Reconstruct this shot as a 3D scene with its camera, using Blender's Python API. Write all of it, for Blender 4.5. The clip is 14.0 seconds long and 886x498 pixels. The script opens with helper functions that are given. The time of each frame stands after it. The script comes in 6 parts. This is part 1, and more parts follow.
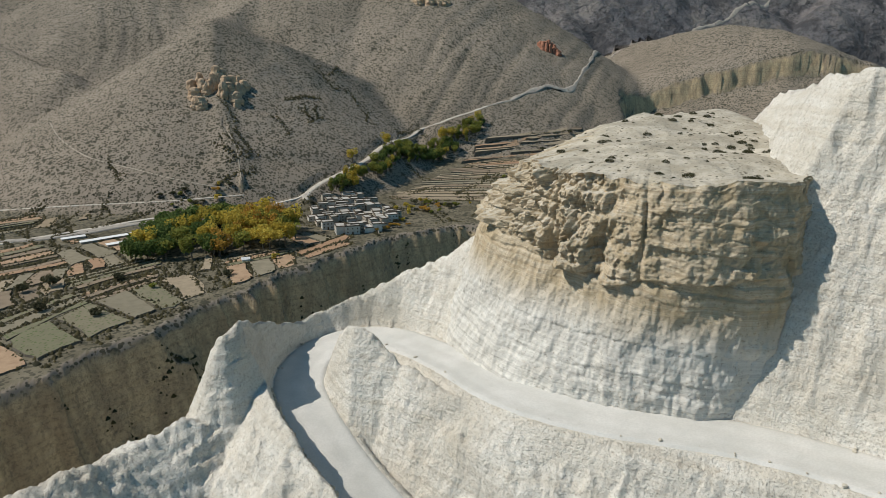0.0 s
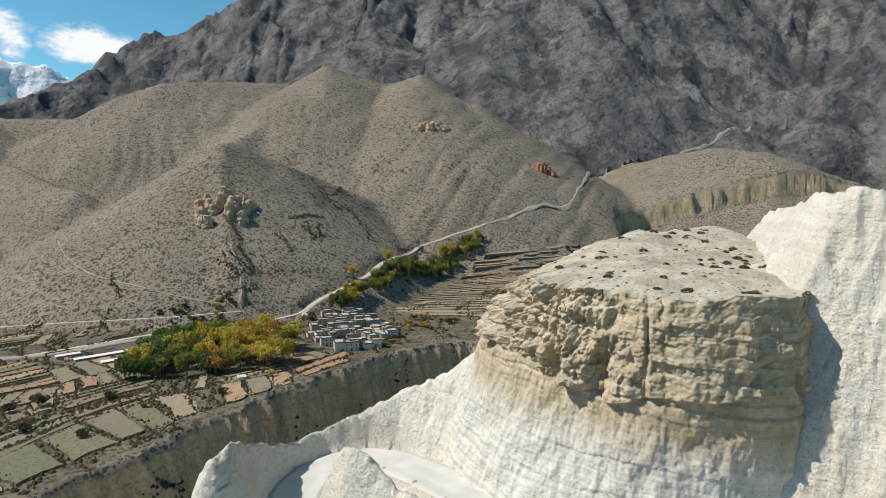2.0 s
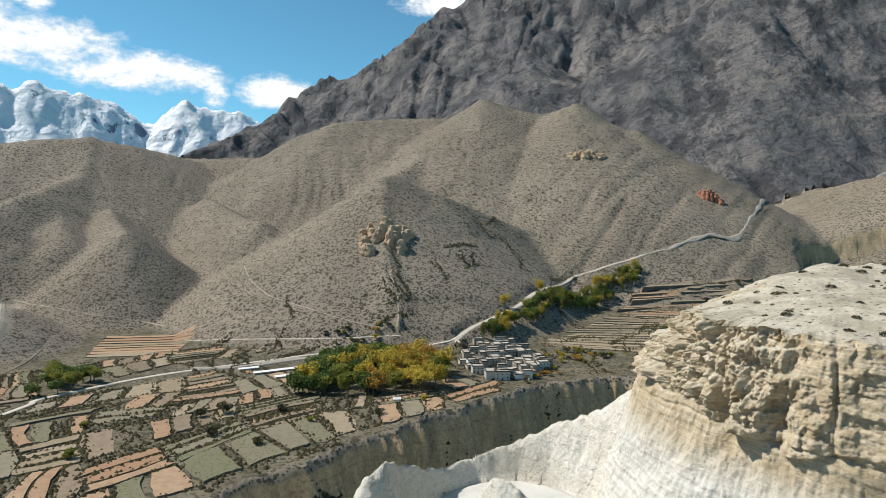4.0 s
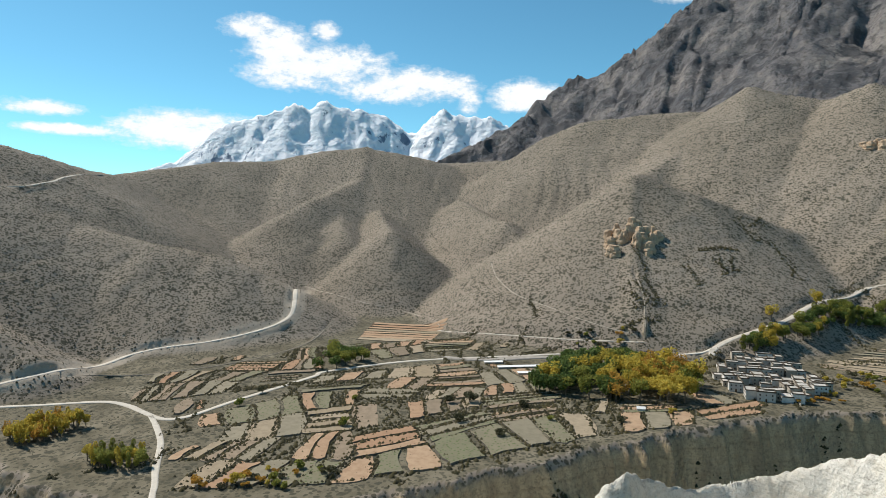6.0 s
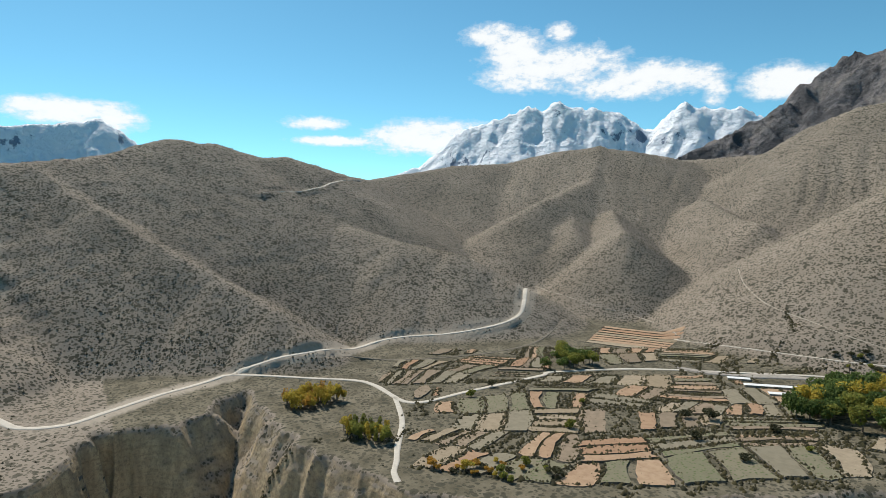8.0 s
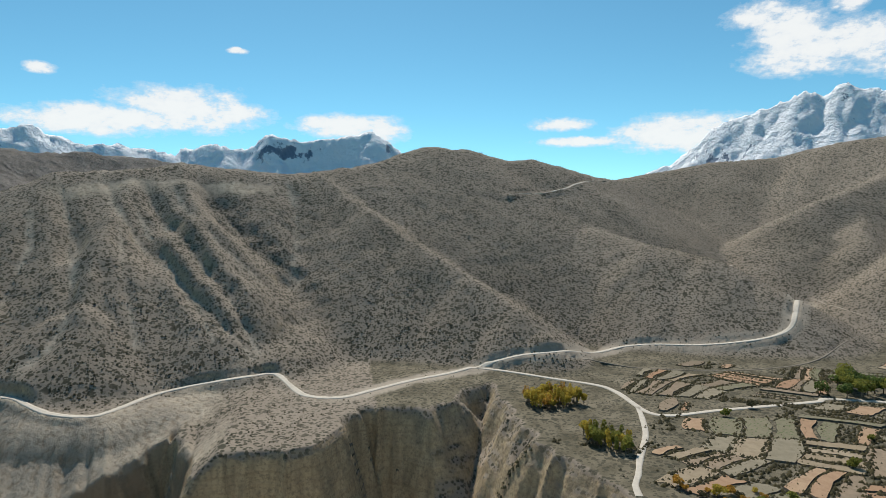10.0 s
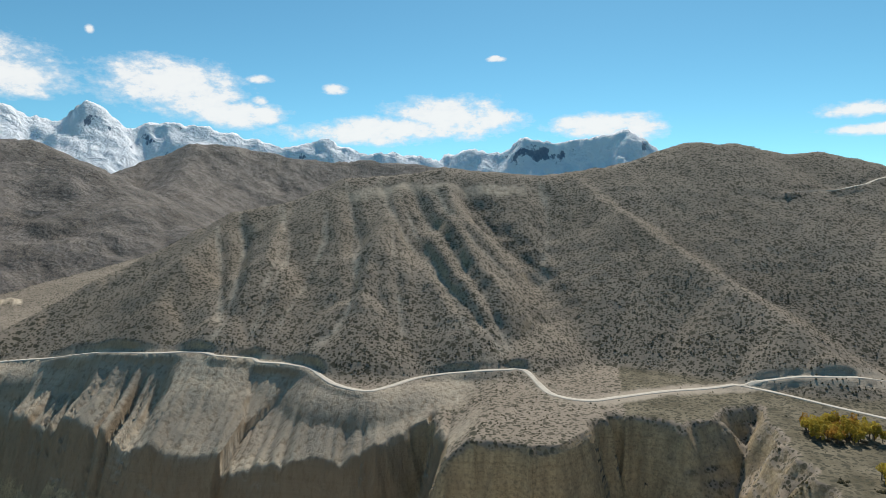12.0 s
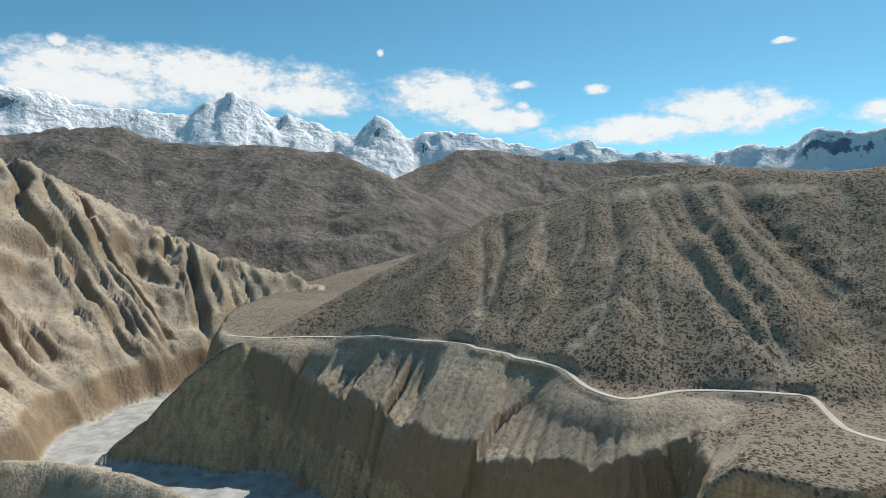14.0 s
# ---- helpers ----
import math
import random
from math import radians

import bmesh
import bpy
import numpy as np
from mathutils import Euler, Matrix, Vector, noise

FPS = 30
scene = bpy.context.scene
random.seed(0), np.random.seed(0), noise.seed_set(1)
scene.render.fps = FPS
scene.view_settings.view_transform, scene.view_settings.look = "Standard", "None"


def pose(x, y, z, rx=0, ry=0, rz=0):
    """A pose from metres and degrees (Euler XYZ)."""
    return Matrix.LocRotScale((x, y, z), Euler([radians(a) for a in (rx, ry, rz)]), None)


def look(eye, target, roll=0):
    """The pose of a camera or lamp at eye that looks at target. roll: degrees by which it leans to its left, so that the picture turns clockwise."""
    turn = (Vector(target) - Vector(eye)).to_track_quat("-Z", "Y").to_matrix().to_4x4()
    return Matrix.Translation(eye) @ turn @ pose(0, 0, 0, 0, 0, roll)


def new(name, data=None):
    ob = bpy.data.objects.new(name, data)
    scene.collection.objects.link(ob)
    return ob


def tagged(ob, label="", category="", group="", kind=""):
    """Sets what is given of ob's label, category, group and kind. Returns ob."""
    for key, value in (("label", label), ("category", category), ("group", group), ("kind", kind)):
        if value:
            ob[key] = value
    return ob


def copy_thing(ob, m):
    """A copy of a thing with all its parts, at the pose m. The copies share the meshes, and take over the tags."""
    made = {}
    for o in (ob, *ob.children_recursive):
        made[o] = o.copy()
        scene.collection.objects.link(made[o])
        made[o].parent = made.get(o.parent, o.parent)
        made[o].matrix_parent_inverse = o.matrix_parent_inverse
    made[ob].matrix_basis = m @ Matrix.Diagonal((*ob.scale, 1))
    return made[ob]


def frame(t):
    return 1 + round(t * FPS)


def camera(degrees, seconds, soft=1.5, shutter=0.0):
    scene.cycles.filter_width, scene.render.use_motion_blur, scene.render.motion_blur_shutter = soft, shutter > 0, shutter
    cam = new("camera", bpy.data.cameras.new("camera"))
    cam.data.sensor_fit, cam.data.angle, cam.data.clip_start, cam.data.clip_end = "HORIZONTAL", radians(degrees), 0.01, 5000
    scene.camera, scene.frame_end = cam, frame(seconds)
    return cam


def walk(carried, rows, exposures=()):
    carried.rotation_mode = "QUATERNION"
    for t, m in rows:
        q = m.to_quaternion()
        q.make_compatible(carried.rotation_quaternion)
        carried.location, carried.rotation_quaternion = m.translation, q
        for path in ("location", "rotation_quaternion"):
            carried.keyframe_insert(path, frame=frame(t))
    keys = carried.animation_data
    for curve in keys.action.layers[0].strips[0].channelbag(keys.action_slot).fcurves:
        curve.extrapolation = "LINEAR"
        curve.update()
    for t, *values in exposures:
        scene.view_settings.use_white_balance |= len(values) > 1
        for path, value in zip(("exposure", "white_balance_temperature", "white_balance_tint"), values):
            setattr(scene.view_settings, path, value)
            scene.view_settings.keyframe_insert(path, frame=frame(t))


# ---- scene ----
# ---- camera: a drone hovering in one spot, tilting up and then turning left ----
EYE = Vector((0.0, 0.0, 113.0))
cam = camera(71.73, 14.0, soft=0.6)
TURNS = [  # seconds, heading to the left, pitch, lean to the right
    (0, 0.00, -16.87, -0.33),
    (0.5, 0.01, -13.10, -0.29),
    (1, 0.03, -10.39, -0.24),
    (1.5, 0.03, -7.95, -0.21),
    (2, 0.04, -6.09, -0.18),
    (2.2, 0.04, -5.46, -0.18),
    (2.5, 0.60, -4.66, -0.16),
    (2.8, 2.10, -4.04, -0.13),
    (3.2, 5.40, -3.52, -0.05),
    (3.7, 10.90, -3.35, 0.08),
    (4.3, 17.55, -3.35, 0.19),
    (4.5, 19.69, -3.35, 0.21),
    (5, 25.42, -3.32, 0.14),
    (5.5, 31.38, -3.29, 0.16),
    (6, 36.84, -3.24, 0.14),
    (6.5, 42.06, -3.23, 0.09),
    (7, 47.36, -3.20, 0.06),
    (7.5, 52.70, -3.16, 0.10),
    (10, 80.59, -2.94, 0.18),
    (10.5, 86.31, -2.92, 0.07),
    (11, 92.09, -2.91, 0.05),
    (11.5, 97.85, -2.89, 0.04),
    (12, 103.69, -2.85, -0.01),
    (12.5, 109.60, -2.83, -0.11),
    (13, 115.53, -2.81, -0.19),
    (13.5, 121.47, -2.80, -0.31),
    (14, 127.39, -2.81, -0.39),
]


def heading(yaw, pitch, lean):
    y, p = radians(yaw), radians(pitch)
    ahead = Vector((-math.sin(y) * math.cos(p), math.cos(y) * math.cos(p), math.sin(p)))
    return look(EYE, EYE + ahead * 100, -lean)


walk(cam, [(t, heading(y, p, r)) for t, y, p, r in TURNS], exposures=[(0.0, -0.32), (2.0, -0.05), (4.5, 0.05), (7.5, 0.0), (10.5, -0.17), (14.0, -0.17)])

# ---- sky and sun ----
SUN_AZ, SUN_EL = 90.0, 47.0
world = bpy.data.worlds.new("sky")
scene.world = world
world.use_nodes = True
wn, wl = world.node_tree.nodes, world.node_tree.links
wn.clear()


def wnode(kind, **sets):
    n = wn.new(kind)
    for k, v in sets.items():
        n.inputs[k].default_value = v
    return n


sky = wn.new("ShaderNodeTexSky")
sky.sky_type, sky.sun_disc = "NISHITA", False
sky.sun_elevation, sky.sun_rotation = radians(SUN_EL), radians(-SUN_AZ)
sky.altitude, sky.air_density, sky.dust_density, sky.ozone_density = 3000, 1.0, 1.3, 1.5
CLOUDS_A = [(47.3, 13.0, 6.8, 2.05), (51.2, 14.6, 3.0, 1.9), (40.8, 11.8, 7.3, 1.63), (54.0, 16.1, 2.8, 1.02), (47.5, 16.1, 1.4, 0.88), (29.5, 10.7, 3.3, 1.37), (58.9, 7.1, 5.5, 1.32), (35.4, 11.5, 2.3, 1.3), (13.6, 18.4, 4.7, 0.95), (34.4, 10.5, 1.2, 1.3), (69.7, 8.4, 3.1, 0.7), (59.5, 7.4, 5.8, 1.71), (68.1, 6.8, 3.8, 0.47), (125.1, 10.2, 4.1, 1.99), (120.1, 9.1, 1.8, 0.93), (102.1, 9.2, 5.9, 1.87), (108.1, 8.2, 7.3, 1.12), (89.1, 8.3, 5.3, 1.06), (113.6, 11.5, 1.1, 0.44), (120.1, 12.1, 1.2, 0.37)]
CLOUDS_B = [(69.3, 8.3, 2.8, 0.54), (60.4, 7.1, 3.8, 1.17), (98.8, 14.3, 0.9, 0.26), (150.4, 12.0, 14.7, 2.04), (157.5, 10.4, 9.8, 1.82), (141.0, 10.7, 8.5, 1.54), (127.2, 11.1, 5.8, 2.22), (123.0, 9.2, 4.7, 1.37), (159.3, 13.5, 0.8, 0.58), (103.1, 9.5, 5.5, 1.73), (111.3, 7.7, 7.8, 1.01), (98.5, 9.2, 2.4, 1.15), (120.0, 12.2, 1.1, 0.37), (120.2, 10.3, 0.8, 0.42), (113.6, 11.6, 1.1, 0.41), (133.3, 14.8, 0.4, 0.37), (98.9, 14.4, 0.6, 0.23), (86.1, 7.9, 2.7, 1.14), (28.0, 10.8, 2.4, 0.96)]


def wmath(op, a, b=0.0, clamp=False):
    n = wn.new("ShaderNodeMath")
    n.operation, n.use_clamp = op, clamp
    for v, s in ((a, n.inputs[0]), (b, n.inputs[1])):
        if isinstance(v, bpy.types.NodeSocket):
            wl.new(v, s)
        else:
            s.default_value = v
    return n.outputs[0]


def wmix(fac, a, b, mode="MIX"):
    n = wn.new("ShaderNodeMix")
    n.data_type, n.blend_type = "RGBA", mode
    for v, s in ((fac, n.inputs[0]), (a, n.inputs[6]), (b, n.inputs[7])):
        if isinstance(v, bpy.types.NodeSocket):
            wl.new(v, s)
        else:
            s.default_value = (*v, 1) if isinstance(v, tuple) else v
    return n.outputs[2]


def cloud_cover():
    """Banks of cumulus low over the ranges: ragged ellipses by heading and height above the horizon, in degrees."""
    way = wn.new("ShaderNodeTexCoord").outputs["Generated"]
    parts = wn.new("ShaderNodeSeparateXYZ")
    wl.new(way, parts.inputs[0])
    az = wmath("MULTIPLY", wmath("ARCTAN2", wmath("MULTIPLY", parts.outputs[0], -1.0), parts.outputs[1]), 57.296)
    el = wmath("MULTIPLY", wmath("ARCSINE", parts.outputs[2]), 57.296)
    pair = wn.new("ShaderNodeCombineXYZ")
    wl.new(az, pair.inputs[0])
    wl.new(wmath("MULTIPLY", el, 1.7), pair.inputs[1])

    def puff(scale, detail):
        n = wnode("ShaderNodeTexNoise", Scale=scale, Detail=detail, Roughness=0.6)
        wl.new(pair.outputs[0], n.inputs["Vector"])
        return wmath("SUBTRACT", n.outputs[0], 0.5)
    rag = wmath("ADD", wmath("MULTIPLY", puff(0.16, 3.0), 2.2), wmath("ADD", wmath("MULTIPLY", puff(0.6, 8.0), 2.2), wmath("MULTIPLY", puff(2.2, 3.0), 0.8)))
    best = None
    for a, e, w, h in CLOUDS_A + CLOUDS_B:
        u = wmath("MULTIPLY", wmath("SUBTRACT", az, a), 1.0 / w)
        v = wmath("MULTIPLY", wmath("SUBTRACT", el, e), 1.0 / h)
        m = wmath("SUBTRACT", 1.0, wmath("ADD", wmath("MULTIPLY", u, u), wmath("MULTIPLY", v, v)))
        best = m if best is None else wmath("MAXIMUM", best, m)
    solid = wmath("ADD", best, rag)
    ramp = wn.new("ShaderNodeValToRGB")
    e = ramp.color_ramp.elements
    e.new(0.45)
    for stop, (place, tone) in zip(e, ((0.0, 0.0), (0.47, 0.3), (1.0, 1.0))):
        stop.position, stop.color = place, (tone, tone, tone, 1)
    wl.new(wmath("ADD", solid, 0.3), ramp.inputs[0])
    return wmath("MULTIPLY", ramp.outputs[0], 0.93), solid


cover, thick = cloud_cover()
tinted = wmix(1.0, sky.outputs[0], (0.58, 1.03, 0.97), "MULTIPLY")
shade = wn.new("ShaderNodeValToRGB")
shade.color_ramp.elements[0].position, shade.color_ramp.elements[1].position = 0.2, 1.3
shade.color_ramp.elements[0].color, shade.color_ramp.elements[1].color = (6.6, 6.9, 7.2, 1), (7.6, 7.7, 7.6, 1)
wl.new(thick, shade.inputs[0])
mixed = wmix(cover, tinted, shade.outputs[0])
back = wnode("ShaderNodeBackground", Strength=0.137)
wout = wn.new("ShaderNodeOutputWorld")
wl.new(mixed, back.inputs[0])
wl.new(back.outputs[0], wout.inputs[0])

sun = new("sun", bpy.data.lights.new("sun", "SUN"))
sun.data.energy, sun.data.angle, sun.data.color = 5.3, radians(0.6), (1.0, 0.94, 0.85)
sa, se = radians(SUN_AZ), radians(SUN_EL)
SUN_DIR = Vector((-math.sin(sa) * math.cos(se), math.cos(sa) * math.cos(se), math.sin(se)))
sun.matrix_world = look((0, 0, 400), Vector((0, 0, 400)) - SUN_DIR)


# ---- materials ----
class Mat:
    """A node material with short calls."""

    def __init__(self, name, rough=0.9):
        self.m = bpy.data.materials.new(name)
        self.m.use_nodes = True
        self.n, self.l = self.m.node_tree.nodes, self.m.node_tree.links
        self.b = self.n["Principled BSDF"]
        self.b.inputs["Roughness"].default_value = rough
        self.b.inputs["Specular IOR Level"].default_value = 0.15
        self.g = self.n.new("ShaderNodeNewGeometry")
        self.pos = self.g.outputs["Position"]

    def put(self, value, socket):
        if isinstance(value, bpy.types.NodeSocket):
            self.l.new(value, socket)
        else:
            socket.default_value = value

    def noise(self, scale, detail=4.0, rough=0.6, vec=None, distort=0.0):
        n = self.n.new("ShaderNodeTexNoise")
        n.inputs["Scale"].default_value, n.inputs["Detail"].default_value = scale, detail
        n.inputs["Roughness"].default_value, n.inputs["Distortion"].default_value = rough, distort
        self.l.new(vec or self.pos, n.inputs["Vector"])
        return n.outputs[0]

    def voronoi(self, scale, vec=None, feature="F1"):
        n = self.n.new("ShaderNodeTexVoronoi")
        n.feature = feature
        n.inputs["Scale"].default_value = scale
        self.l.new(vec or self.pos, n.inputs["Vector"])
        return n.outputs[0]

    def stretch(self, x, y, z):
        n = self.n.new("ShaderNodeVectorMath")
        n.operation = "MULTIPLY"
        self.l.new(self.pos, n.inputs[0])
        n.inputs[1].default_value = (x, y, z)
        return n.outputs[0]

    def ramp(self, fac, *stops):
        n = self.n.new("ShaderNodeValToRGB")
        e = n.color_ramp.elements
        while len(e) < len(stops):
            e.new(0.5)
        for el, (p, c) in zip(e, stops):
            el.position = p
            el.color = (*c, 1) if isinstance(c, tuple) else (c, c, c, 1)
        self.l.new(fac, n.inputs[0])
        return n.outputs[0]

    def mix(self, fac, a, b, mode="MIX"):
        n = self.n.new("ShaderNodeMix")
        n.data_type, n.blend_type = "RGBA", mode
        self.put(fac, n.inputs[0])
        for v, s in ((a, n.inputs[6]), (b, n.inputs[7])):
            self.put((*v, 1) if isinstance(v, tuple) else v, s)
        return n.outputs[2]

    def math(self, op, a, b=0.0, clamp=False):
        n = self.n.new("ShaderNodeMath")
        n.operation, n.use_clamp = op, clamp
        self.put(a, n.inputs[0])
        self.put(b, n.inputs[1])
        return n.outputs[0]

    def split(self, vec):
        n = self.n.new("ShaderNodeSeparateXYZ")
        self.l.new(vec, n.inputs[0])
        return n.outputs

    def attr(self, name):
        n = self.n.new("ShaderNodeAttribute")
        n.attribute_name = name
        s = self.n.new("ShaderNodeSeparateColor")
        self.l.new(n.outputs["Color"], s.inputs[0])
        return s.outputs[0], s.outputs[1], s.outputs[2], n.outputs["Alpha"]

    def rand(self):
        return self.n.new("ShaderNodeObjectInfo").outputs["Random"]

    def island(self):
        return self.g.outputs["Random Per Island"]

    def color(self, c):
        self.put((*c, 1) if isinstance(c, tuple) else c, self.b.inputs["Base Color"])
        return self

    def bump(self, height, strength=0.5, dist=0.3):
        n = self.n.new("ShaderNodeBump")
        n.inputs["Strength"].default_value, n.inputs["Distance"].default_value = strength, dist
        self.l.new(height, n.inputs["Height"])
        if self.b.inputs["Normal"].is_linked:
            self.l.new(self.b.inputs["Normal"].links[0].from_socket, n.inputs["Normal"])
        self.l.new(n.outputs[0], self.b.inputs["Normal"])
        return self


def ground_material():
    """Scrub slopes, pale cut rock, dark far rock and snow; the masks are in the sheet's zone attribute."""
    k = Mat("valley_ground", 0.95)
    pale, dark, tan, snow = k.attr("zone")
    nz = k.split(k.g.outputs["Normal"])[2]
    steep = k.ramp(nz, (0.42, 1.0), (0.68, 0.0))
    # scrub-covered slopes
    base = k.ramp(k.noise(0.01, 5), (0.3, (0.215, 0.178, 0.137)), (0.7, (0.31, 0.258, 0.203)))
    base = k.mix(k.ramp(k.noise(0.15, 5, 0.7), (0.35, 0.0), (0.7, 0.5)), base, (0.215, 0.184, 0.145))
    soil, bed, wash, bare = k.attr("cover")
    earth = k.ramp(k.noise(0.05, 6, 0.65), (0.32, (0.085, 0.075, 0.048)), (0.5, (0.145, 0.125, 0.085)), (0.7, (0.21, 0.182, 0.13)))
    base = k.mix(soil, base, earth)
    patch = k.ramp(k.noise(0.015, 3), (0.35, 0.7), (0.6, 1.0))
    for scale, near_, far_ in ((0.1, 0.18, 0.24), (0.16, 0.2, 0.25), (0.28, 0.28, 0.34), (0.45, 0.3, 0.38)):
        dots = k.math("MULTIPLY", k.ramp(k.voronoi(scale), (near_, 1.0), (far_, 0.0)), patch)
        base = k.mix(dots, base, (0.062, 0.058, 0.04))
    junipers = k.math("MULTIPLY", k.ramp(k.voronoi(0.085), (0.17, 0.9), (0.22, 0.0)), k.ramp(k.math("MULTIPLY", k.split(k.pos)[2], 0.0025), (0.27, 0.0), (0.33, 1.0)))
    base = k.mix(junipers, base, (0.05, 0.05, 0.035))
    base = k.mix(k.math("MULTIPLY", wash, k.ramp(k.noise(0.2, 5), (0.35, 0.1), (0.6, 0.65))), base, (0.46, 0.405, 0.325))
    base = k.mix(bare, base, k.ramp(k.noise(0.3, 5), (0.3, (0.3, 0.255, 0.2)), (0.7, (0.37, 0.32, 0.255))))
    base = k.mix(bed, base, k.ramp(k.noise(0.06, 5), (0.35, (0.3, 0.3, 0.29)), (0.6, (0.48, 0.48, 0.46))))
    # cliff strata
    z = k.split(k.pos)[2]
    wav = k.math("ADD", z, k.math("MULTIPLY", k.noise(0.03, 3), 6.0))
    cz = k.n.new("ShaderNodeCombineXYZ")
    k.l.new(wav, cz.inputs[2])
    strata = k.noise(0.35, 4, 0.7, cz.outputs[0])
    cliff = k.ramp(strata, (0.3, (0.38, 0.285, 0.17)), (0.5, (0.55, 0.43, 0.265)), (0.7, (0.46, 0.37, 0.245)))
    stain = k.noise(0.2, 5, 0.6, k.stretch(1, 1, 0.12))
    cliff = k.mix(k.ramp(stain, (0.4, 0.0), (0.65, 0.5)), cliff, (0.19, 0.145, 0.1))
    cliff = k.mix(k.ramp(k.noise(0.6, 6, 0.7), (0.38, 0.55), (0.52, 0.0)), cliff, (0.17, 0.135, 0.095))
    col = k.mix(steep, base, cliff)
    # tan badlands
    bad = k.ramp(strata, (0.3, (0.39, 0.33, 0.245)), (0.55, (0.52, 0.445, 0.34)), (0.72, (0.47, 0.36, 0.25)))
    bad = k.mix(k.ramp(k.noise(0.02, 4), (0.4, 0.0), (0.6, 0.8)), bad, (0.31, 0.27, 0.215))
    streak = k.noise(0.3, 5, 0.65, k.stretch(1, 1, 0.08))
    # flutes drawn in colour too: dark in the hollows of the streak bump
    bad = k.mix(k.ramp(streak, (0.38, 0.7), (0.5, 0.0)), bad, (0.2, 0.155, 0.105))
    bad = k.mix(k.ramp(nz, (0.45, 0.75), (0.75, 0.0)), bad, (0.3, 0.215, 0.135))
    col = k.mix(tan, col, bad)
    # dark far rock
    rock = k.ramp(k.noise(0.004, 8, 0.65), (0.35, (0.125, 0.125, 0.135)), (0.55, (0.225, 0.207, 0.202)), (0.75, (0.35, 0.31, 0.275)))
    rock = k.mix(k.ramp(k.voronoi(0.12), (0.2, 0.6), (0.36, 0.0)), rock, (0.09, 0.09, 0.085))
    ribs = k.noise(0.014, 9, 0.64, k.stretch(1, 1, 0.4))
    # near-black in the hollows of the ribs bump, paler on its tops
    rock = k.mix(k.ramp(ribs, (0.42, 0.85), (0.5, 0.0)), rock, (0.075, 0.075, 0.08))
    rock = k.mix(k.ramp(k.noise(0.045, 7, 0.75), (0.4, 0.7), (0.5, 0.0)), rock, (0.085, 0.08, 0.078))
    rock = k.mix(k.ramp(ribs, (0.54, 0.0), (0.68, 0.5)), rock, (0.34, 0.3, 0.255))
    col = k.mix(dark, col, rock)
    # pale cut rock
    cream = k.ramp(k.noise(0.12, 6), (0.3, (0.6, 0.555, 0.47)), (0.6, (0.76, 0.725, 0.65)), (0.8, (0.66, 0.59, 0.46)))
    lay = k.noise(1.1, 4, 0.7, cz.outputs[0])
    cream = k.mix(k.ramp(lay, (0.45, 0.0), (0.62, 0.28)), cream, (0.46, 0.37, 0.25))
    crumb = k.noise(3.2, 8, 0.85)
    # small pits drawn as dark specks in the colour
    cream = k.mix(k.ramp(crumb, (0.36, 0.8), (0.46, 0.0)), cream, (0.4, 0.35, 0.275))
    cream = k.mix(k.ramp(k.voronoi(2.2), (0.08, 0.5), (0.17, 0.0)), cream, (0.33, 0.3, 0.25))
    cream = k.mix(k.ramp(k.noise(5.5, 4, 0.7), (0.36, 0.75), (0.43, 0.0)), cream, (0.33, 0.29, 0.23))
    cream = k.mix(k.ramp(k.noise(0.9, 8, 0.8), (0.36, 0.55), (0.45, 0.0)), cream, (0.38, 0.33, 0.26))
    col = k.mix(pale, col, cream)
    # snow, kept off the steepest faces
    crag = k.noise(0.013, 10, 0.7, k.stretch(1, 1, 0.55))
    big = k.noise(0.0028, 4, 0.55)
    fall = k.math("ADD", k.math("MULTIPLY", k.math("SUBTRACT", crag, 0.5), 1.5), k.math("MULTIPLY", k.math("SUBTRACT", big, 0.5), 1.6))
    fall = k.math("ADD", k.math("ADD", fall, 0.87), k.math("MULTIPLY", k.math("SUBTRACT", nz, 0.66), 1.7))
    white = k.math("MULTIPLY", k.ramp(fall, (0.5, 0.0), (0.58, 1.0)), k.ramp(snow, (0.05, 0.0), (0.15, 1.0)))
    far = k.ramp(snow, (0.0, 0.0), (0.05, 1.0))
    # bluish rock tones: distance haze put into the colour of the far ranges
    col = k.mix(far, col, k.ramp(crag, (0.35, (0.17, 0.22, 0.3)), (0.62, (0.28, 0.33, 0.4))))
    col = k.mix(white, col, (0.9, 0.92, 0.95))
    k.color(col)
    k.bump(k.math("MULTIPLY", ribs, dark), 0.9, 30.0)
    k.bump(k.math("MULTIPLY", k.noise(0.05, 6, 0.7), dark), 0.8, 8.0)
    sharp = k.math("SUBTRACT", 1.0, k.math("MULTIPLY", k.math("ABSOLUTE", k.math("SUBTRACT", k.noise(0.0045, 10, 0.6), 0.5)), 2.0))
    k.bump(k.math("MULTIPLY", sharp, snow), 0.7, 90.0)
    k.bump(k.math("MULTIPLY", crag, snow), 0.25, 35.0)
    edge = k.math("SUBTRACT", 1.0, k.math("MULTIPLY", k.math("ABSOLUTE", k.math("SUBTRACT", k.noise(0.011, 9, 0.62), 0.5)), 2.0))
    k.bump(k.math("MULTIPLY", edge, dark), 0.8, 36.0)
    k.bump(k.math("MULTIPLY", lay, pale), 0.6, 0.4)
    k.bump(k.math("MULTIPLY", crumb, pale), 0.7, 0.16)
    k.bump(k.math("MULTIPLY", k.noise(0.7, 6, 0.65), pale), 0.6, 0.6)
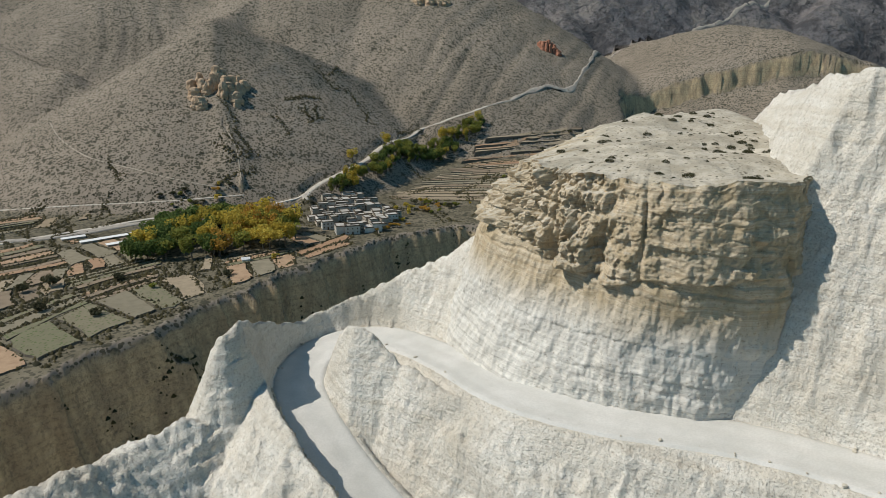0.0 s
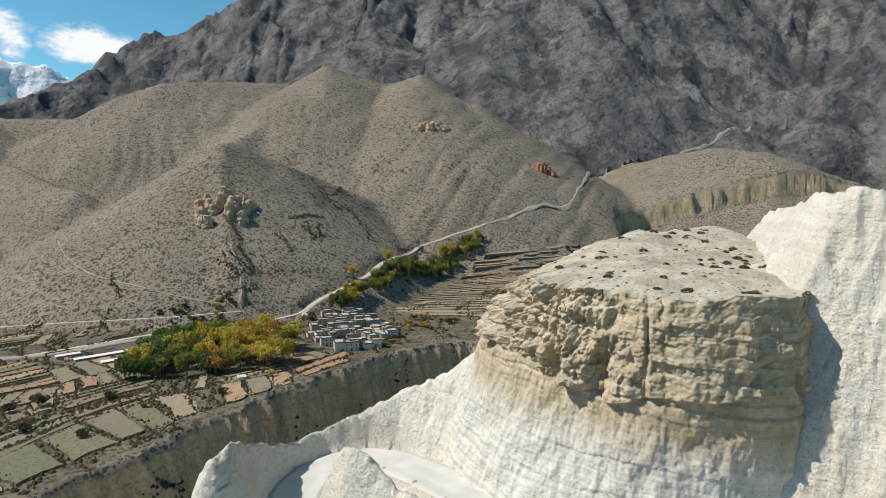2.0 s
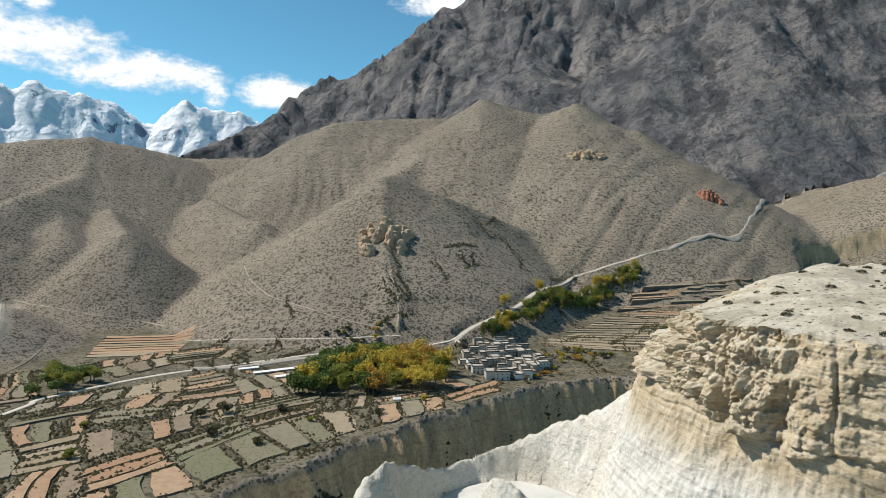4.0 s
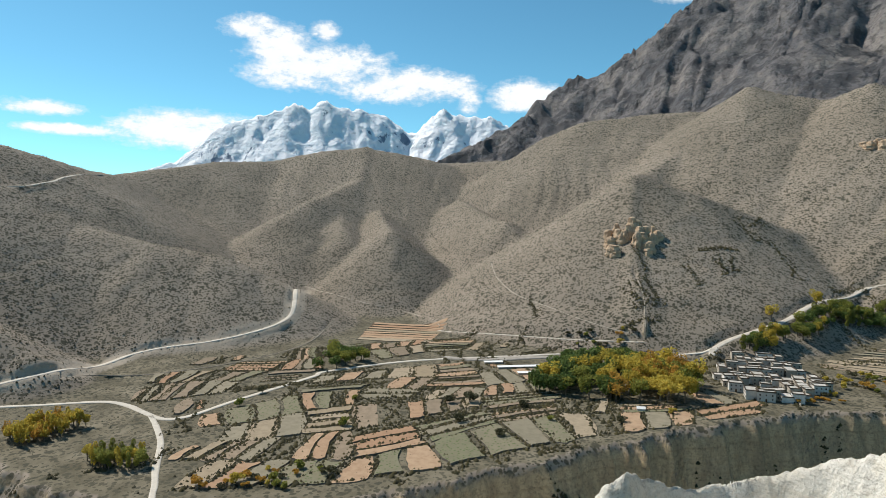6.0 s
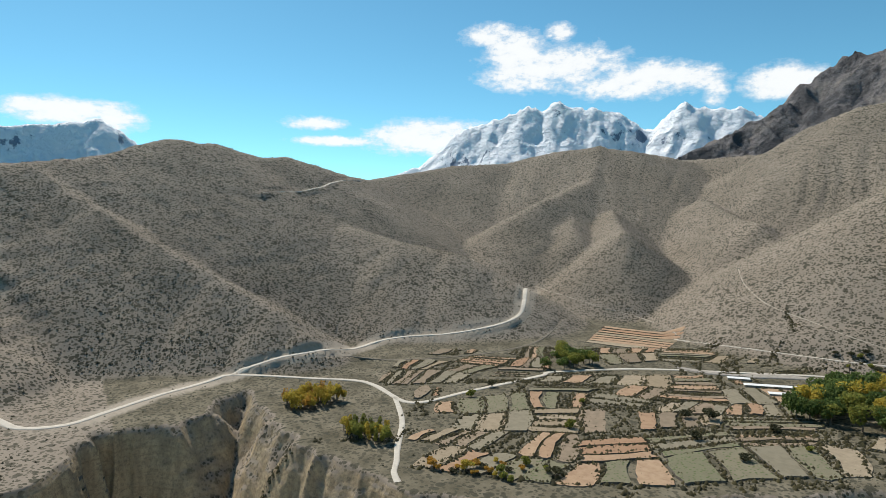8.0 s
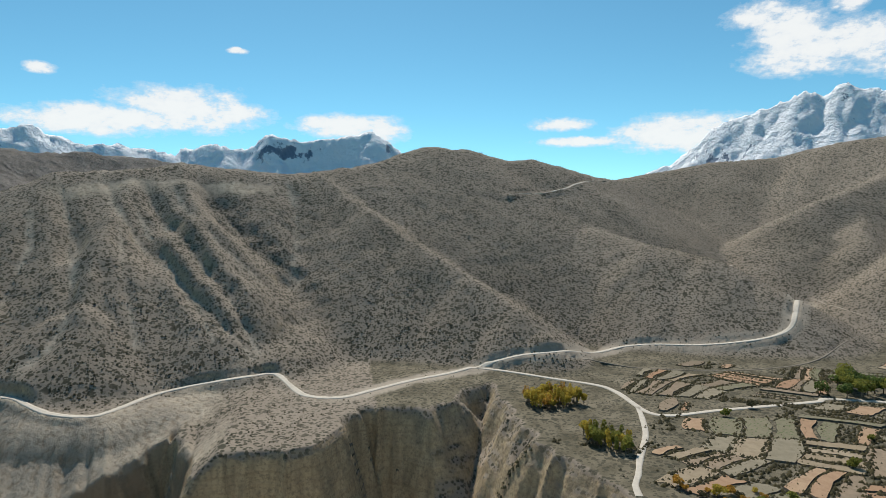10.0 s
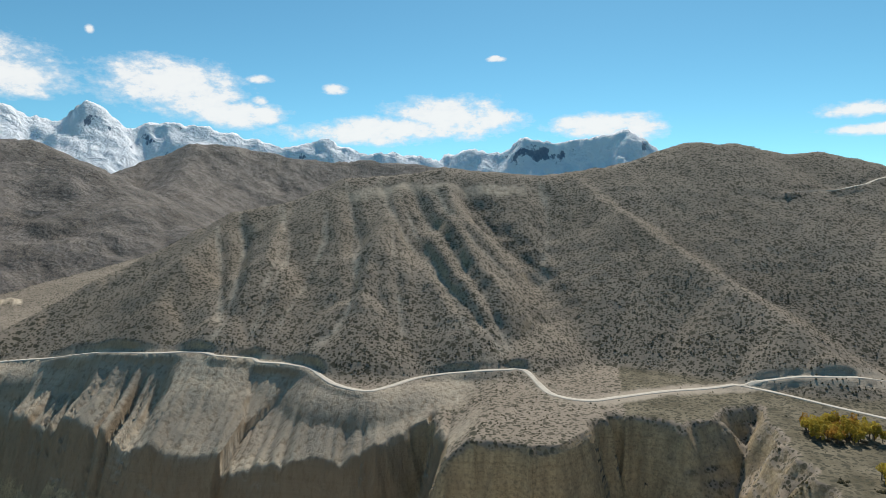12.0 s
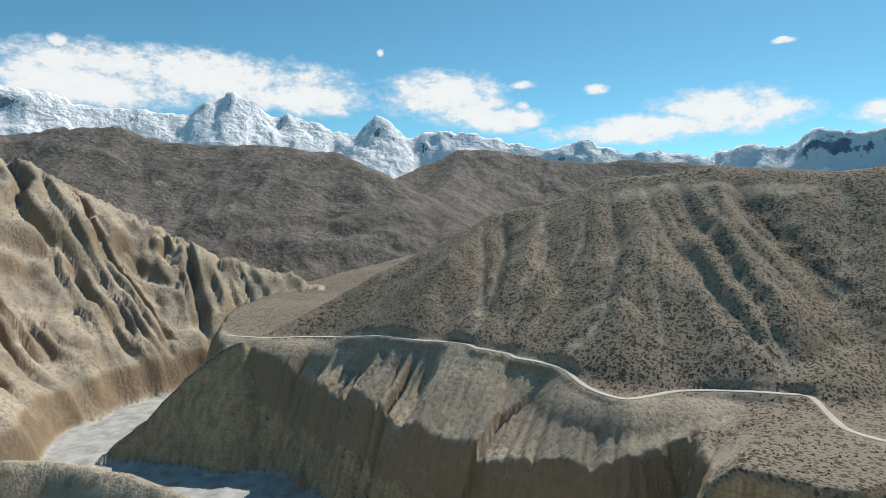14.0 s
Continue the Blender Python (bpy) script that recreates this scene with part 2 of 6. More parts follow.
    k.bump(k.math("MULTIPLY", k.noise(2.6, 5, 0.7, k.stretch(1, 1, 0.3)), pale), 0.6, 0.22)
    k.bump(k.math("MULTIPLY", streak, k.math("ADD", k.math("MULTIPLY", steep, 0.3), tan, True)), 0.8, 1.8)
    k.bump(k.math("MULTIPLY", k.noise(0.3, 7, 0.72), k.math("MULTIPLY", steep, k.math("SUBTRACT", 1.0, pale))), 0.8, 2.2)
    k.bump(k.noise(5.0, 5), 0.5, 0.12)
    k.bump(k.noise(1.2, 6), 0.7, 0.35)
    k.bump(k.noise(0.25, 5), 0.5, 0.9)
    return k.m


GROUND = ground_material()


def gravel_material(name, a, b):
    k = Mat(name, 0.95)
    col = k.ramp(k.noise(0.3, 6), (0.3, a), (0.7, b))
    col = k.mix(k.ramp(k.noise(6.0, 4), (0.4, 0.25), (0.6, 0.0)), col, tuple(v * 0.75 for v in a))
    k.color(col).bump(k.noise(9.0, 5), 0.4, 0.05)
    return k.m


ROAD_PALE = gravel_material("pale_road_dust", (0.5, 0.49, 0.45), (0.62, 0.6, 0.56))
ROAD_DIRT = gravel_material("dirt_road", (0.48, 0.43, 0.36), (0.6, 0.55, 0.47))
BED_GRAVEL = gravel_material("stream_gravel", (0.25, 0.225, 0.19), (0.4, 0.365, 0.315))
GRAVEL = gravel_material("river_gravel", (0.38, 0.345, 0.29), (0.52, 0.475, 0.41))

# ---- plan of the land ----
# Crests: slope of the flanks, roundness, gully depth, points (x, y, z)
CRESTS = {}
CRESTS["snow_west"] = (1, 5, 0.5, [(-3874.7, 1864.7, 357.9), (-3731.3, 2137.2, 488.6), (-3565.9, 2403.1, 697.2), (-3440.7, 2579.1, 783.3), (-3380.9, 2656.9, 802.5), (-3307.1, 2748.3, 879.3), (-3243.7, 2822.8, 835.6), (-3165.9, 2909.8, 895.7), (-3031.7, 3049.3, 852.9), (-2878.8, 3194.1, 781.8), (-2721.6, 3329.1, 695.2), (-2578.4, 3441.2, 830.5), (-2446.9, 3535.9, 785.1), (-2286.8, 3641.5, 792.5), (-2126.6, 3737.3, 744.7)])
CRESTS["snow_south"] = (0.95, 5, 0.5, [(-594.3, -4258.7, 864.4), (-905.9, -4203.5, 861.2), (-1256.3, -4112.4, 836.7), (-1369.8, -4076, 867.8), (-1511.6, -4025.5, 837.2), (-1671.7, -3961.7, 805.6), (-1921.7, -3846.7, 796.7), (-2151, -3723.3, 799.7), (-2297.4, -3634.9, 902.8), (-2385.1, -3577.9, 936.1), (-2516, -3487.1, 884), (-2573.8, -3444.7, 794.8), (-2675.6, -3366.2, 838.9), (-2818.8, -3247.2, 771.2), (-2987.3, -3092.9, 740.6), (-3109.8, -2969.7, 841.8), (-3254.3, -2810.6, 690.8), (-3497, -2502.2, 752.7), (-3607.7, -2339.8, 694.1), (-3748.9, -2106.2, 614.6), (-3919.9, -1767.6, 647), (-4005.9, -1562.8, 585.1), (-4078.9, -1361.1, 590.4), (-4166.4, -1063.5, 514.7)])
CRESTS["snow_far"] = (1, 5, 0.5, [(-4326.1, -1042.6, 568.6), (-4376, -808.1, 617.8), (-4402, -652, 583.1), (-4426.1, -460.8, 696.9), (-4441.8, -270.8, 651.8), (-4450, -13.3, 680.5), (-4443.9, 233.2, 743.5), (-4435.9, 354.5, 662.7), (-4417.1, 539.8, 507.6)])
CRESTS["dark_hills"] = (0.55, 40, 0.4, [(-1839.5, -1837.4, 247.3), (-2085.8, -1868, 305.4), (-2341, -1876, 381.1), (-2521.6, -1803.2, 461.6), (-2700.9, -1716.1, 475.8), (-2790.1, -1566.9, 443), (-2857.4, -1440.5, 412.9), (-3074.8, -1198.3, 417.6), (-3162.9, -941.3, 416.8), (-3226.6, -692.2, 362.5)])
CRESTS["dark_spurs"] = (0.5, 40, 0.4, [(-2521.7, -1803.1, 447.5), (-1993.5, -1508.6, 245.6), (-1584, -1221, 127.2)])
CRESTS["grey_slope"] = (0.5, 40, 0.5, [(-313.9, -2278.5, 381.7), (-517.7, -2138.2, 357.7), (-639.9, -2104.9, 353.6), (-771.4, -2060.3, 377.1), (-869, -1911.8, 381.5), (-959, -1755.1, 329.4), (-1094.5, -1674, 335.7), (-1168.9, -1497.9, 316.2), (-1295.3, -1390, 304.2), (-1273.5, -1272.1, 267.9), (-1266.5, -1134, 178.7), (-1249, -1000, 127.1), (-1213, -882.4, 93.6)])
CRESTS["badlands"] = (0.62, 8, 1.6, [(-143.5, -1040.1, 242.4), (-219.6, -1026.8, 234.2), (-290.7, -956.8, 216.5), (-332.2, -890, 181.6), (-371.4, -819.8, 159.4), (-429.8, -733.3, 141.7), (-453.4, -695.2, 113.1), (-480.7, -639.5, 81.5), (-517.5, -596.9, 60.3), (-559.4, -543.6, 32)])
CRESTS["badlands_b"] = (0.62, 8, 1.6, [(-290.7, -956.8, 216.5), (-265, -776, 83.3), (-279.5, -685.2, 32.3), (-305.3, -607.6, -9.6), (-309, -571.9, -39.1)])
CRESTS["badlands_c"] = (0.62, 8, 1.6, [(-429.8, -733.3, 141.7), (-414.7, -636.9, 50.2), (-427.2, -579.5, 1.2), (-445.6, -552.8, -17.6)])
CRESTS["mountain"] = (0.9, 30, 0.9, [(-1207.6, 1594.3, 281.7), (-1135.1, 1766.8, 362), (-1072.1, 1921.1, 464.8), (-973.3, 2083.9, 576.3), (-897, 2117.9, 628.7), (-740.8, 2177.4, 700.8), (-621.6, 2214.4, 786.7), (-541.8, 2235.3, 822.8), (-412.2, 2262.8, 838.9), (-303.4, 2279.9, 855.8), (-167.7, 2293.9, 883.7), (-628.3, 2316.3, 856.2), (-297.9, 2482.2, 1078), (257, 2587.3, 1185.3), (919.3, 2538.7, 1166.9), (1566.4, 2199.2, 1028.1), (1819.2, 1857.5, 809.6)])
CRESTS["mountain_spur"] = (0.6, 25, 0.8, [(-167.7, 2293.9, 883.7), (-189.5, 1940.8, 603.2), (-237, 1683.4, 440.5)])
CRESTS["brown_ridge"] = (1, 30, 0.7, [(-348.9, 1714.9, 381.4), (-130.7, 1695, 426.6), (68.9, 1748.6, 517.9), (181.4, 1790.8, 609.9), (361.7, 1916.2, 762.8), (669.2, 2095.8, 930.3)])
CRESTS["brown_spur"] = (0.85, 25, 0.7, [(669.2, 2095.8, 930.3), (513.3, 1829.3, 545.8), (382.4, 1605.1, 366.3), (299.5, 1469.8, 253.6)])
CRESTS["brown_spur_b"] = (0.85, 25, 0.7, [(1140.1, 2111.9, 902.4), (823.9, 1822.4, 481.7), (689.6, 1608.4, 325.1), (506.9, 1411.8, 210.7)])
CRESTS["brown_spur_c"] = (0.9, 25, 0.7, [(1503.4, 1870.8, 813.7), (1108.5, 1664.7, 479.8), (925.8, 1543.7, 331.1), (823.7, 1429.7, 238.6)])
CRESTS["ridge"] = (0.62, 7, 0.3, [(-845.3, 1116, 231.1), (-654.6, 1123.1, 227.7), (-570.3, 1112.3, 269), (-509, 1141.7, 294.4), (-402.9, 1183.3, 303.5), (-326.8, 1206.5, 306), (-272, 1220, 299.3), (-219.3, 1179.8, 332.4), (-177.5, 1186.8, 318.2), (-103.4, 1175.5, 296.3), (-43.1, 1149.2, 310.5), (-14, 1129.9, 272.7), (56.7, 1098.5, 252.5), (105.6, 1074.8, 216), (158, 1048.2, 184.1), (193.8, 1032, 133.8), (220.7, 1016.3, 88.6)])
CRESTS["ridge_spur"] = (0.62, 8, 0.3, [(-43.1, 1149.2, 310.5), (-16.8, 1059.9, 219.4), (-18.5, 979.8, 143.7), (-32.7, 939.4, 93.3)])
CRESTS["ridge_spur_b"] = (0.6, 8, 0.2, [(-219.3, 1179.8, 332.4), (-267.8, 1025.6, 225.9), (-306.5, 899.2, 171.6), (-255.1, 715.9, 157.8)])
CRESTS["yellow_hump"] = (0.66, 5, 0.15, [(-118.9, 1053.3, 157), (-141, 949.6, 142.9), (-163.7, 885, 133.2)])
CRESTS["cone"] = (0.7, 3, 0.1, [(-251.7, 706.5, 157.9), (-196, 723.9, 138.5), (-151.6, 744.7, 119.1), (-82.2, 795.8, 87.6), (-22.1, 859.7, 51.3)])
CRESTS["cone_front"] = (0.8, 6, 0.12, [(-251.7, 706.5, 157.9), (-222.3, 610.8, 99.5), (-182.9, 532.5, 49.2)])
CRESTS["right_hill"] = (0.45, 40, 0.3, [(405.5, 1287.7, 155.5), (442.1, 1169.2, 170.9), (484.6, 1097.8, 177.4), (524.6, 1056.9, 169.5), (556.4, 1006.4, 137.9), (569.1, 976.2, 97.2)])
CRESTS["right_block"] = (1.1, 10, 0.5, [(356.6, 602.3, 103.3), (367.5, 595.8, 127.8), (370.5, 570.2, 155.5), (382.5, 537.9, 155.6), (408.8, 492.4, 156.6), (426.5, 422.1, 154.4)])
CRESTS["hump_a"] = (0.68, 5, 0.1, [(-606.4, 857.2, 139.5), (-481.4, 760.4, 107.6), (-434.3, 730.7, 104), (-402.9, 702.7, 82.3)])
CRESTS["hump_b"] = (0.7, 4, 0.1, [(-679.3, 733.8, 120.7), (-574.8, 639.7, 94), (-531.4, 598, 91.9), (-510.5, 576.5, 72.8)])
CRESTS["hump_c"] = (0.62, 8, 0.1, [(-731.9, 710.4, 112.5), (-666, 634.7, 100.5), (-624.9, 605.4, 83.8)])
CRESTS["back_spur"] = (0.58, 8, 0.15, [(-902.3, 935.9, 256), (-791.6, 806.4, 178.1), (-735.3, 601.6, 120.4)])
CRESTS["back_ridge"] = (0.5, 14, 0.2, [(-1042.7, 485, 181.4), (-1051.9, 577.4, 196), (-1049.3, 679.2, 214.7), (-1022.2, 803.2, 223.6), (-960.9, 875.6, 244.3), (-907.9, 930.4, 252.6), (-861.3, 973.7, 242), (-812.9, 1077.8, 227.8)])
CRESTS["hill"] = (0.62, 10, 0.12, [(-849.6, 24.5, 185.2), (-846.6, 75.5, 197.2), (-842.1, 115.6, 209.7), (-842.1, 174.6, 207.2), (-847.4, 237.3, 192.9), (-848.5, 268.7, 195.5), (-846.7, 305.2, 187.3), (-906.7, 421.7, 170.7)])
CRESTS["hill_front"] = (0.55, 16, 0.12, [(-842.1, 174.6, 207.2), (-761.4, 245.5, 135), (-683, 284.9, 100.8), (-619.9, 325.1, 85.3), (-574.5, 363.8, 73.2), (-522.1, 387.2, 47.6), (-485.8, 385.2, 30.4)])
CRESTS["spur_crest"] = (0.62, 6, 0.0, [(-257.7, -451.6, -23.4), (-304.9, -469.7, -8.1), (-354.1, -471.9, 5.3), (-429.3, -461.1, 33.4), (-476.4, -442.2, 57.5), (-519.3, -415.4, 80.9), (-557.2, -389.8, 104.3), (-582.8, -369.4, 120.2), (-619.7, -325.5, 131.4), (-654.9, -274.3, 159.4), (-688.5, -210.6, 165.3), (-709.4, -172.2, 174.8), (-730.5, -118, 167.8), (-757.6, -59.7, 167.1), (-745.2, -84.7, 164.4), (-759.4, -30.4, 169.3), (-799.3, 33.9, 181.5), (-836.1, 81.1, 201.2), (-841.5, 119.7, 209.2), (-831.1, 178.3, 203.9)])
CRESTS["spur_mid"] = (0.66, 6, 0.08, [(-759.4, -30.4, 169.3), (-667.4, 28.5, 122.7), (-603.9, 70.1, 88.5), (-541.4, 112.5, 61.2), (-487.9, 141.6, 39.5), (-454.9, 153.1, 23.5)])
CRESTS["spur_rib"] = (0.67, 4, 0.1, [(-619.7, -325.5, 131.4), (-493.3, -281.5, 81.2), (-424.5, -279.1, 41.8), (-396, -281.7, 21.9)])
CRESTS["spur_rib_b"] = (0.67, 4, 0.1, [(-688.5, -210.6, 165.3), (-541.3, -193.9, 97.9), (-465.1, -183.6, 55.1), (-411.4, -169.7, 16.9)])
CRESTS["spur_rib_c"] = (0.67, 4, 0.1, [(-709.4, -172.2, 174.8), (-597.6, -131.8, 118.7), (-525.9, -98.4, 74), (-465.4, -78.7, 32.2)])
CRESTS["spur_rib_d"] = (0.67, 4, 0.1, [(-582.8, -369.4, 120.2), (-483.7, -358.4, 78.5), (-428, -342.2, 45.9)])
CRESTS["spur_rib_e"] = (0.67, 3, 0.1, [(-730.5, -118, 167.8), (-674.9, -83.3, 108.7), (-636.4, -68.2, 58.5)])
RIM = [(1200, 960), (900, 950), (560, 945), (480, 935), (400, 930), (300, 920), (245, 880), (225, 760), (190, 600), (140, 480), (70, 440), (6.6, 439), (-32.8, 406.9), (-52.5, 379.2), (-75.7, 349), (-101.5, 300.5), (-130.9, 244), (-145, 217.5), (-156, 191.7), (-211, 119.5), (-239.2, 113.3), (-256.6, 105.2), (-286.9, 98), (-359.5, 100.4), (-402.5, 99), (-388.7, 79.6), (-352.2, 50.3), (-360, 33.6), (-363.6, 10.1), (-308.5, -16.5), (-302.9, -43.2), (-301.4, -70.1), (-372.7, -95.4), (-368.7, -97.4), (-356.7, -108.2), (-337, -124.2), (-331.1, -138.6), (-329.7, -178.3), (-322.7, -219.8), (-312.6, -249.2), (-320.1, -291.3), (-332.6, -344.5), (-344.9, -413), (-333, -452.2), (-321.5, -495.1), (-330, -520), (-370, -580), (-440, -660), (-615.7, -788), (-995.9, -835.6), (-1472.2, -850)]
SPUR_ROAD = [(-125.3, -891.2, 0), (-476.9, -763.2, 0), (-358.8, -560, 2), (-345, -500, 3), (-352.8, -470.2, 3.6), (-379.3, -437.9, 2.5), (-394.2, -393.6, 5.7), (-392.1, -337.7, 11.9), (-397.1, -293.6, 15.7), (-387.3, -264.6, 12.9), (-408.1, -244.2, 9.1), (-409.4, -199.1, 5.5), (-383.2, -169.5, -1.2), (-380.1, -141.1, -1.7), (-424.7, -97.4, 2.5), (-450.3, -65.2, 2.5)]
ROAD_CUT = [(36.8, 34.1, 83.5), (33.8, 39.6, 82.8), (25.3, 46, 82), (14.1, 50.2, 81.5), (6.7, 55.4, 81), (1.1, 64, 80), (-3.4, 69.6, 79.3), (-7.7, 73.7, 78.6), (-12.2, 74.2, 78), (-16, 72.2, 77.3), (-17.3, 68.2, 76.6), (-16.7, 63.8, 76), (-13.7, 58.3, 75), (-9.9, 53.1, 73.5), (-4.8, 47.5, 71.5), (0.9, 40.5, 69)]
WALL = [(-24.9, 59, 79.1), (-24.2, 61.4, 83.9), (-22.6, 64.1, 85.5), (-20.1, 69.1, 85.6), (-16.7, 75.2, 82.2), (-11.2, 79.2, 82.3), (-5, 79.8, 85.4), (0.5, 78, 88.8), (5.6, 75.8, 93.7), (10.1, 73.3, 95.3)]
FIN = [(-11.5, 64.5, 84), (-9.2, 63.8, 84.5), (-5.1, 60.8, 81.6), (1, 55.5, 80.6), (6.4, 51.3, 80.3), (11, 47.7, 80.8), (15.4, 45.3, 81.2), (21.5, 42.5, 81.6), (27.2, 40.5, 82), (33.9, 37.6, 82.4)]
SPOIL = [(-20.2, 62.8, 78.5), (-16.5, 55.6, 78.4), (-11.6, 48.6, 77.4), (-6.7, 42.5, 75.9)]
SPOIL_B = [(-21.1, 62.5, 78.5), (-25.9, 58.5, 77.2), (-30.9, 51.4, 77.2), (-34.1, 43.1, 78.5), (-35.2, 35.5, 80.8)]
CLIFF = [(56.7, 117, 102.2), (50.9, 99.8, 105.3), (44.3, 80.6, 109.6), (37.8, 61.3, 111.7), (37, 53.5, 112.6), (39.4, 49.2, 114.1), (44.8, 48.5, 115.3), (54.1, 41.2, 115.1)]
NEAR_SPUR = [(-37.1, -247.2, 41.4), (-53.9, -233.9, 38.7), (-76.9, -211.5, 35.7), (-88.7, -184.8, 33.9), (-95.1, -164.5, 31.2), (-94.6, -141.3, 30.3)]

NOSE = [(-325.2, -474.2, 1.0), (-320.3, -493.1, -4.8), (-293.5, -514.1, -31.0), (-267.0, -534.0, -66.4), (-231.9, -553.4, -97.6)]
RIVER = [(-100, -440), (-215, -560), (-262, -622), (-330, -668), (-420, -680), (-540, -650), (-660, -560)]
# Gullies down the flank above the spur road: depth, half width, points (x, y)
RAVINES = [
    (5, 11, [(-584, -366), (-540.7, -333.3), (-472.3, -298.6), (-414.7, -273.6), (-397.5, -274.4)]),
    (3.7, 9, [(-552, -372), (-516, -345), (-462, -308), (-410, -276)]),
    (3.1, 9, [(-556, -292), (-519.1, -274.8), (-451.8, -257.1), (-410.2, -250.7)]),
    (3.1, 9, [(-588, -268), (-544, -249.1), (-475.9, -240.5), (-424.3, -236)]),
    (5.6, 13, [(-640, -266), (-586.2, -237), (-528, -209.1), (-453.4, -186.9), (-425.6, -187.7), (-410.2, -197.3)]),
    (5.6, 12, [(-620, -214), (-576, -179.8), (-526.7, -136.1), (-472.5, -90.7), (-447.3, -63.4)]),
    (7.4, 14, [(-660, -196), (-606.8, -163.4), (-530.7, -111.6), (-485.2, -78.7), (-453.8, -59.5)]),
    (4, 12, [(-668, -172), (-613.9, -145.3), (-562, -103.9), (-542.9, -73), (-521.2, -44.2)]),
    (11, 30, [(-690, -148), (-641.6, -121.7), (-608, -83.1), (-566.3, -56.8), (-543.1, -43.7), (-518.2, -37), (-478.9, -49.6), (-448.7, -58)]),
    (7, 24, [(-736, -62), (-672.8, -47.3), (-612.4, -45.9), (-548.3, -41.6)]),
    (3.1, 9, [(-610, -330), (-560, -300), (-500, -276), (-452, -264)]),
    (2.5, 8, [(-664, -235), (-600, -200), (-520, -172), (-446, -140)]),
    (2.5, 8, [(-640, -205), (-560, -155), (-500, -118), (-452, -90)]),
]

SOUTH = ("badlands", "badlands_b", "badlands_c", "grey_slope", "dark_hills", "dark_spurs", "snow_south", "snow_far")
FAR_SNOW = ("snow_west", "snow_south", "snow_far")
DARK_ROCK = ("mountain", "mountain_spur", "dark_hills", "dark_spurs", "grey_slope", "brown_ridge", "brown_spur", "brown_spur_b", "brown_spur_c")
TABLE = np.random.RandomState(7).rand(256, 256).astype(np.float32)


def lattice(x, y, seed=0):
    """Smooth noise from 0 to 1."""
    xi, yi = np.floor(x), np.floor(y)
    fx, fy = x - xi, y - yi
    fx, fy = fx * fx * (3 - 2 * fx), fy * fy * (3 - 2 * fy)
    i, j = (xi.astype(np.int32) + seed * 37) & 255, (yi.astype(np.int32) + seed * 91) & 255
    i1, j1 = (i + 1) & 255, (j + 1) & 255
    a = TABLE[i, j] * (1 - fx) + TABLE[i1, j] * fx
    b = TABLE[i, j1] * (1 - fx) + TABLE[i1, j1] * fx
    return a * (1 - fy) + b * fy


def fbm(x, y, size, octaves=4, seed=0, gain=0.5):
    """Fractal noise about -1 to 1 with features of that size."""
    total, amp, f = 0.0, 1.0, 1.0 / size
    for o in range(octaves):
        total = total + amp * (lattice(x * f + 13.7 * o, y * f - 7.1 * o, seed + o) - 0.5)
        amp, f = amp * gain, f * 2.03
    return total * 1.6


def along(x, y, pts):
    """Distance to a polyline, and where along it the nearest point lies (length and height)."""
    best = np.full(x.shape, 1e9, np.float32)
    u, zz, start = np.zeros_like(best), np.zeros_like(best), 0.0
    for a, b in zip(pts[:-1], pts[1:]):
        dx, dy = b[0] - a[0], b[1] - a[1]
        length = math.hypot(dx, dy)
        t = np.clip(((x - a[0]) * dx + (y - a[1]) * dy) / (length * length), 0, 1)
        d = np.hypot(x - a[0] - t * dx, y - a[1] - t * dy)
        near = d < best
        best = np.where(near, d, best)
        u = np.where(near, start + t * length, u)
        if len(a) > 2:
            zz = np.where(near, a[2] + t * (b[2] - a[2]), zz)
        start += length
    return best, u, zz


def crest(x, y, slope, rounded, flute, pts, jag=0.0, size=30.0):
    """Height of a ridge whose flanks fall away from its crest, cut by gullies that run down them."""
    z = np.full(x.shape, -400.0, np.float32)
    start = 0.0
    for a, b in zip(pts[:-1], pts[1:]):
        dx, dy = b[0] - a[0], b[1] - a[1]
        length = math.hypot(dx, dy) + 1e-6
        reach = (max(a[2], b[2]) + 150) / slope
        sel = np.nonzero((x > min(a[0], b[0]) - reach) & (x < max(a[0], b[0]) + reach)
                         & (y > min(a[1], b[1]) - reach) & (y < max(a[1], b[1]) + reach))[0]
        if not len(sel):
            continue
        px, py = x[sel], y[sel]
        t = ((px - a[0]) * dx + (py - a[1]) * dy) / (length * length)
        tc = np.clip(t, 0, 1)
        ex, ey = px - a[0] - tc * dx, py - a[1] - tc * dy
        d = np.hypot(ex, ey)
        h = a[2] + tc * (b[2] - a[2]) - slope * (np.sqrt(d * d + rounded * rounded) - rounded)
        if flute > 0:
            u = start + t * length
            u = u + size * (1.6 * lattice(u / (size * 4), d / (size * 3), 65) + 0.4 * lattice(u / size, d / (size * 1.4), 67))
            g = np.clip(1 - 4 * np.abs(lattice(u / size, d / (size * 7), 61) - 0.5), 0, 1)
            g2 = np.clip(1 - 4 * np.abs(lattice(u / (size * 0.37), d / (size * 3), 63) - 0.5), 0, 1)
            fall = np.clip(d / (size * 2.5), 0, 1)
            h = h - flute * fall * size * (0.3 * g + 0.12 * g2)
        if jag > 0:
            v = start + t * length
            h = h + jag * (fbm(v, d * 0.5, 130, 5, 75, 0.6) - 0.2)
        z[sel] = np.maximum(z[sel], h)
        start += length
    return z


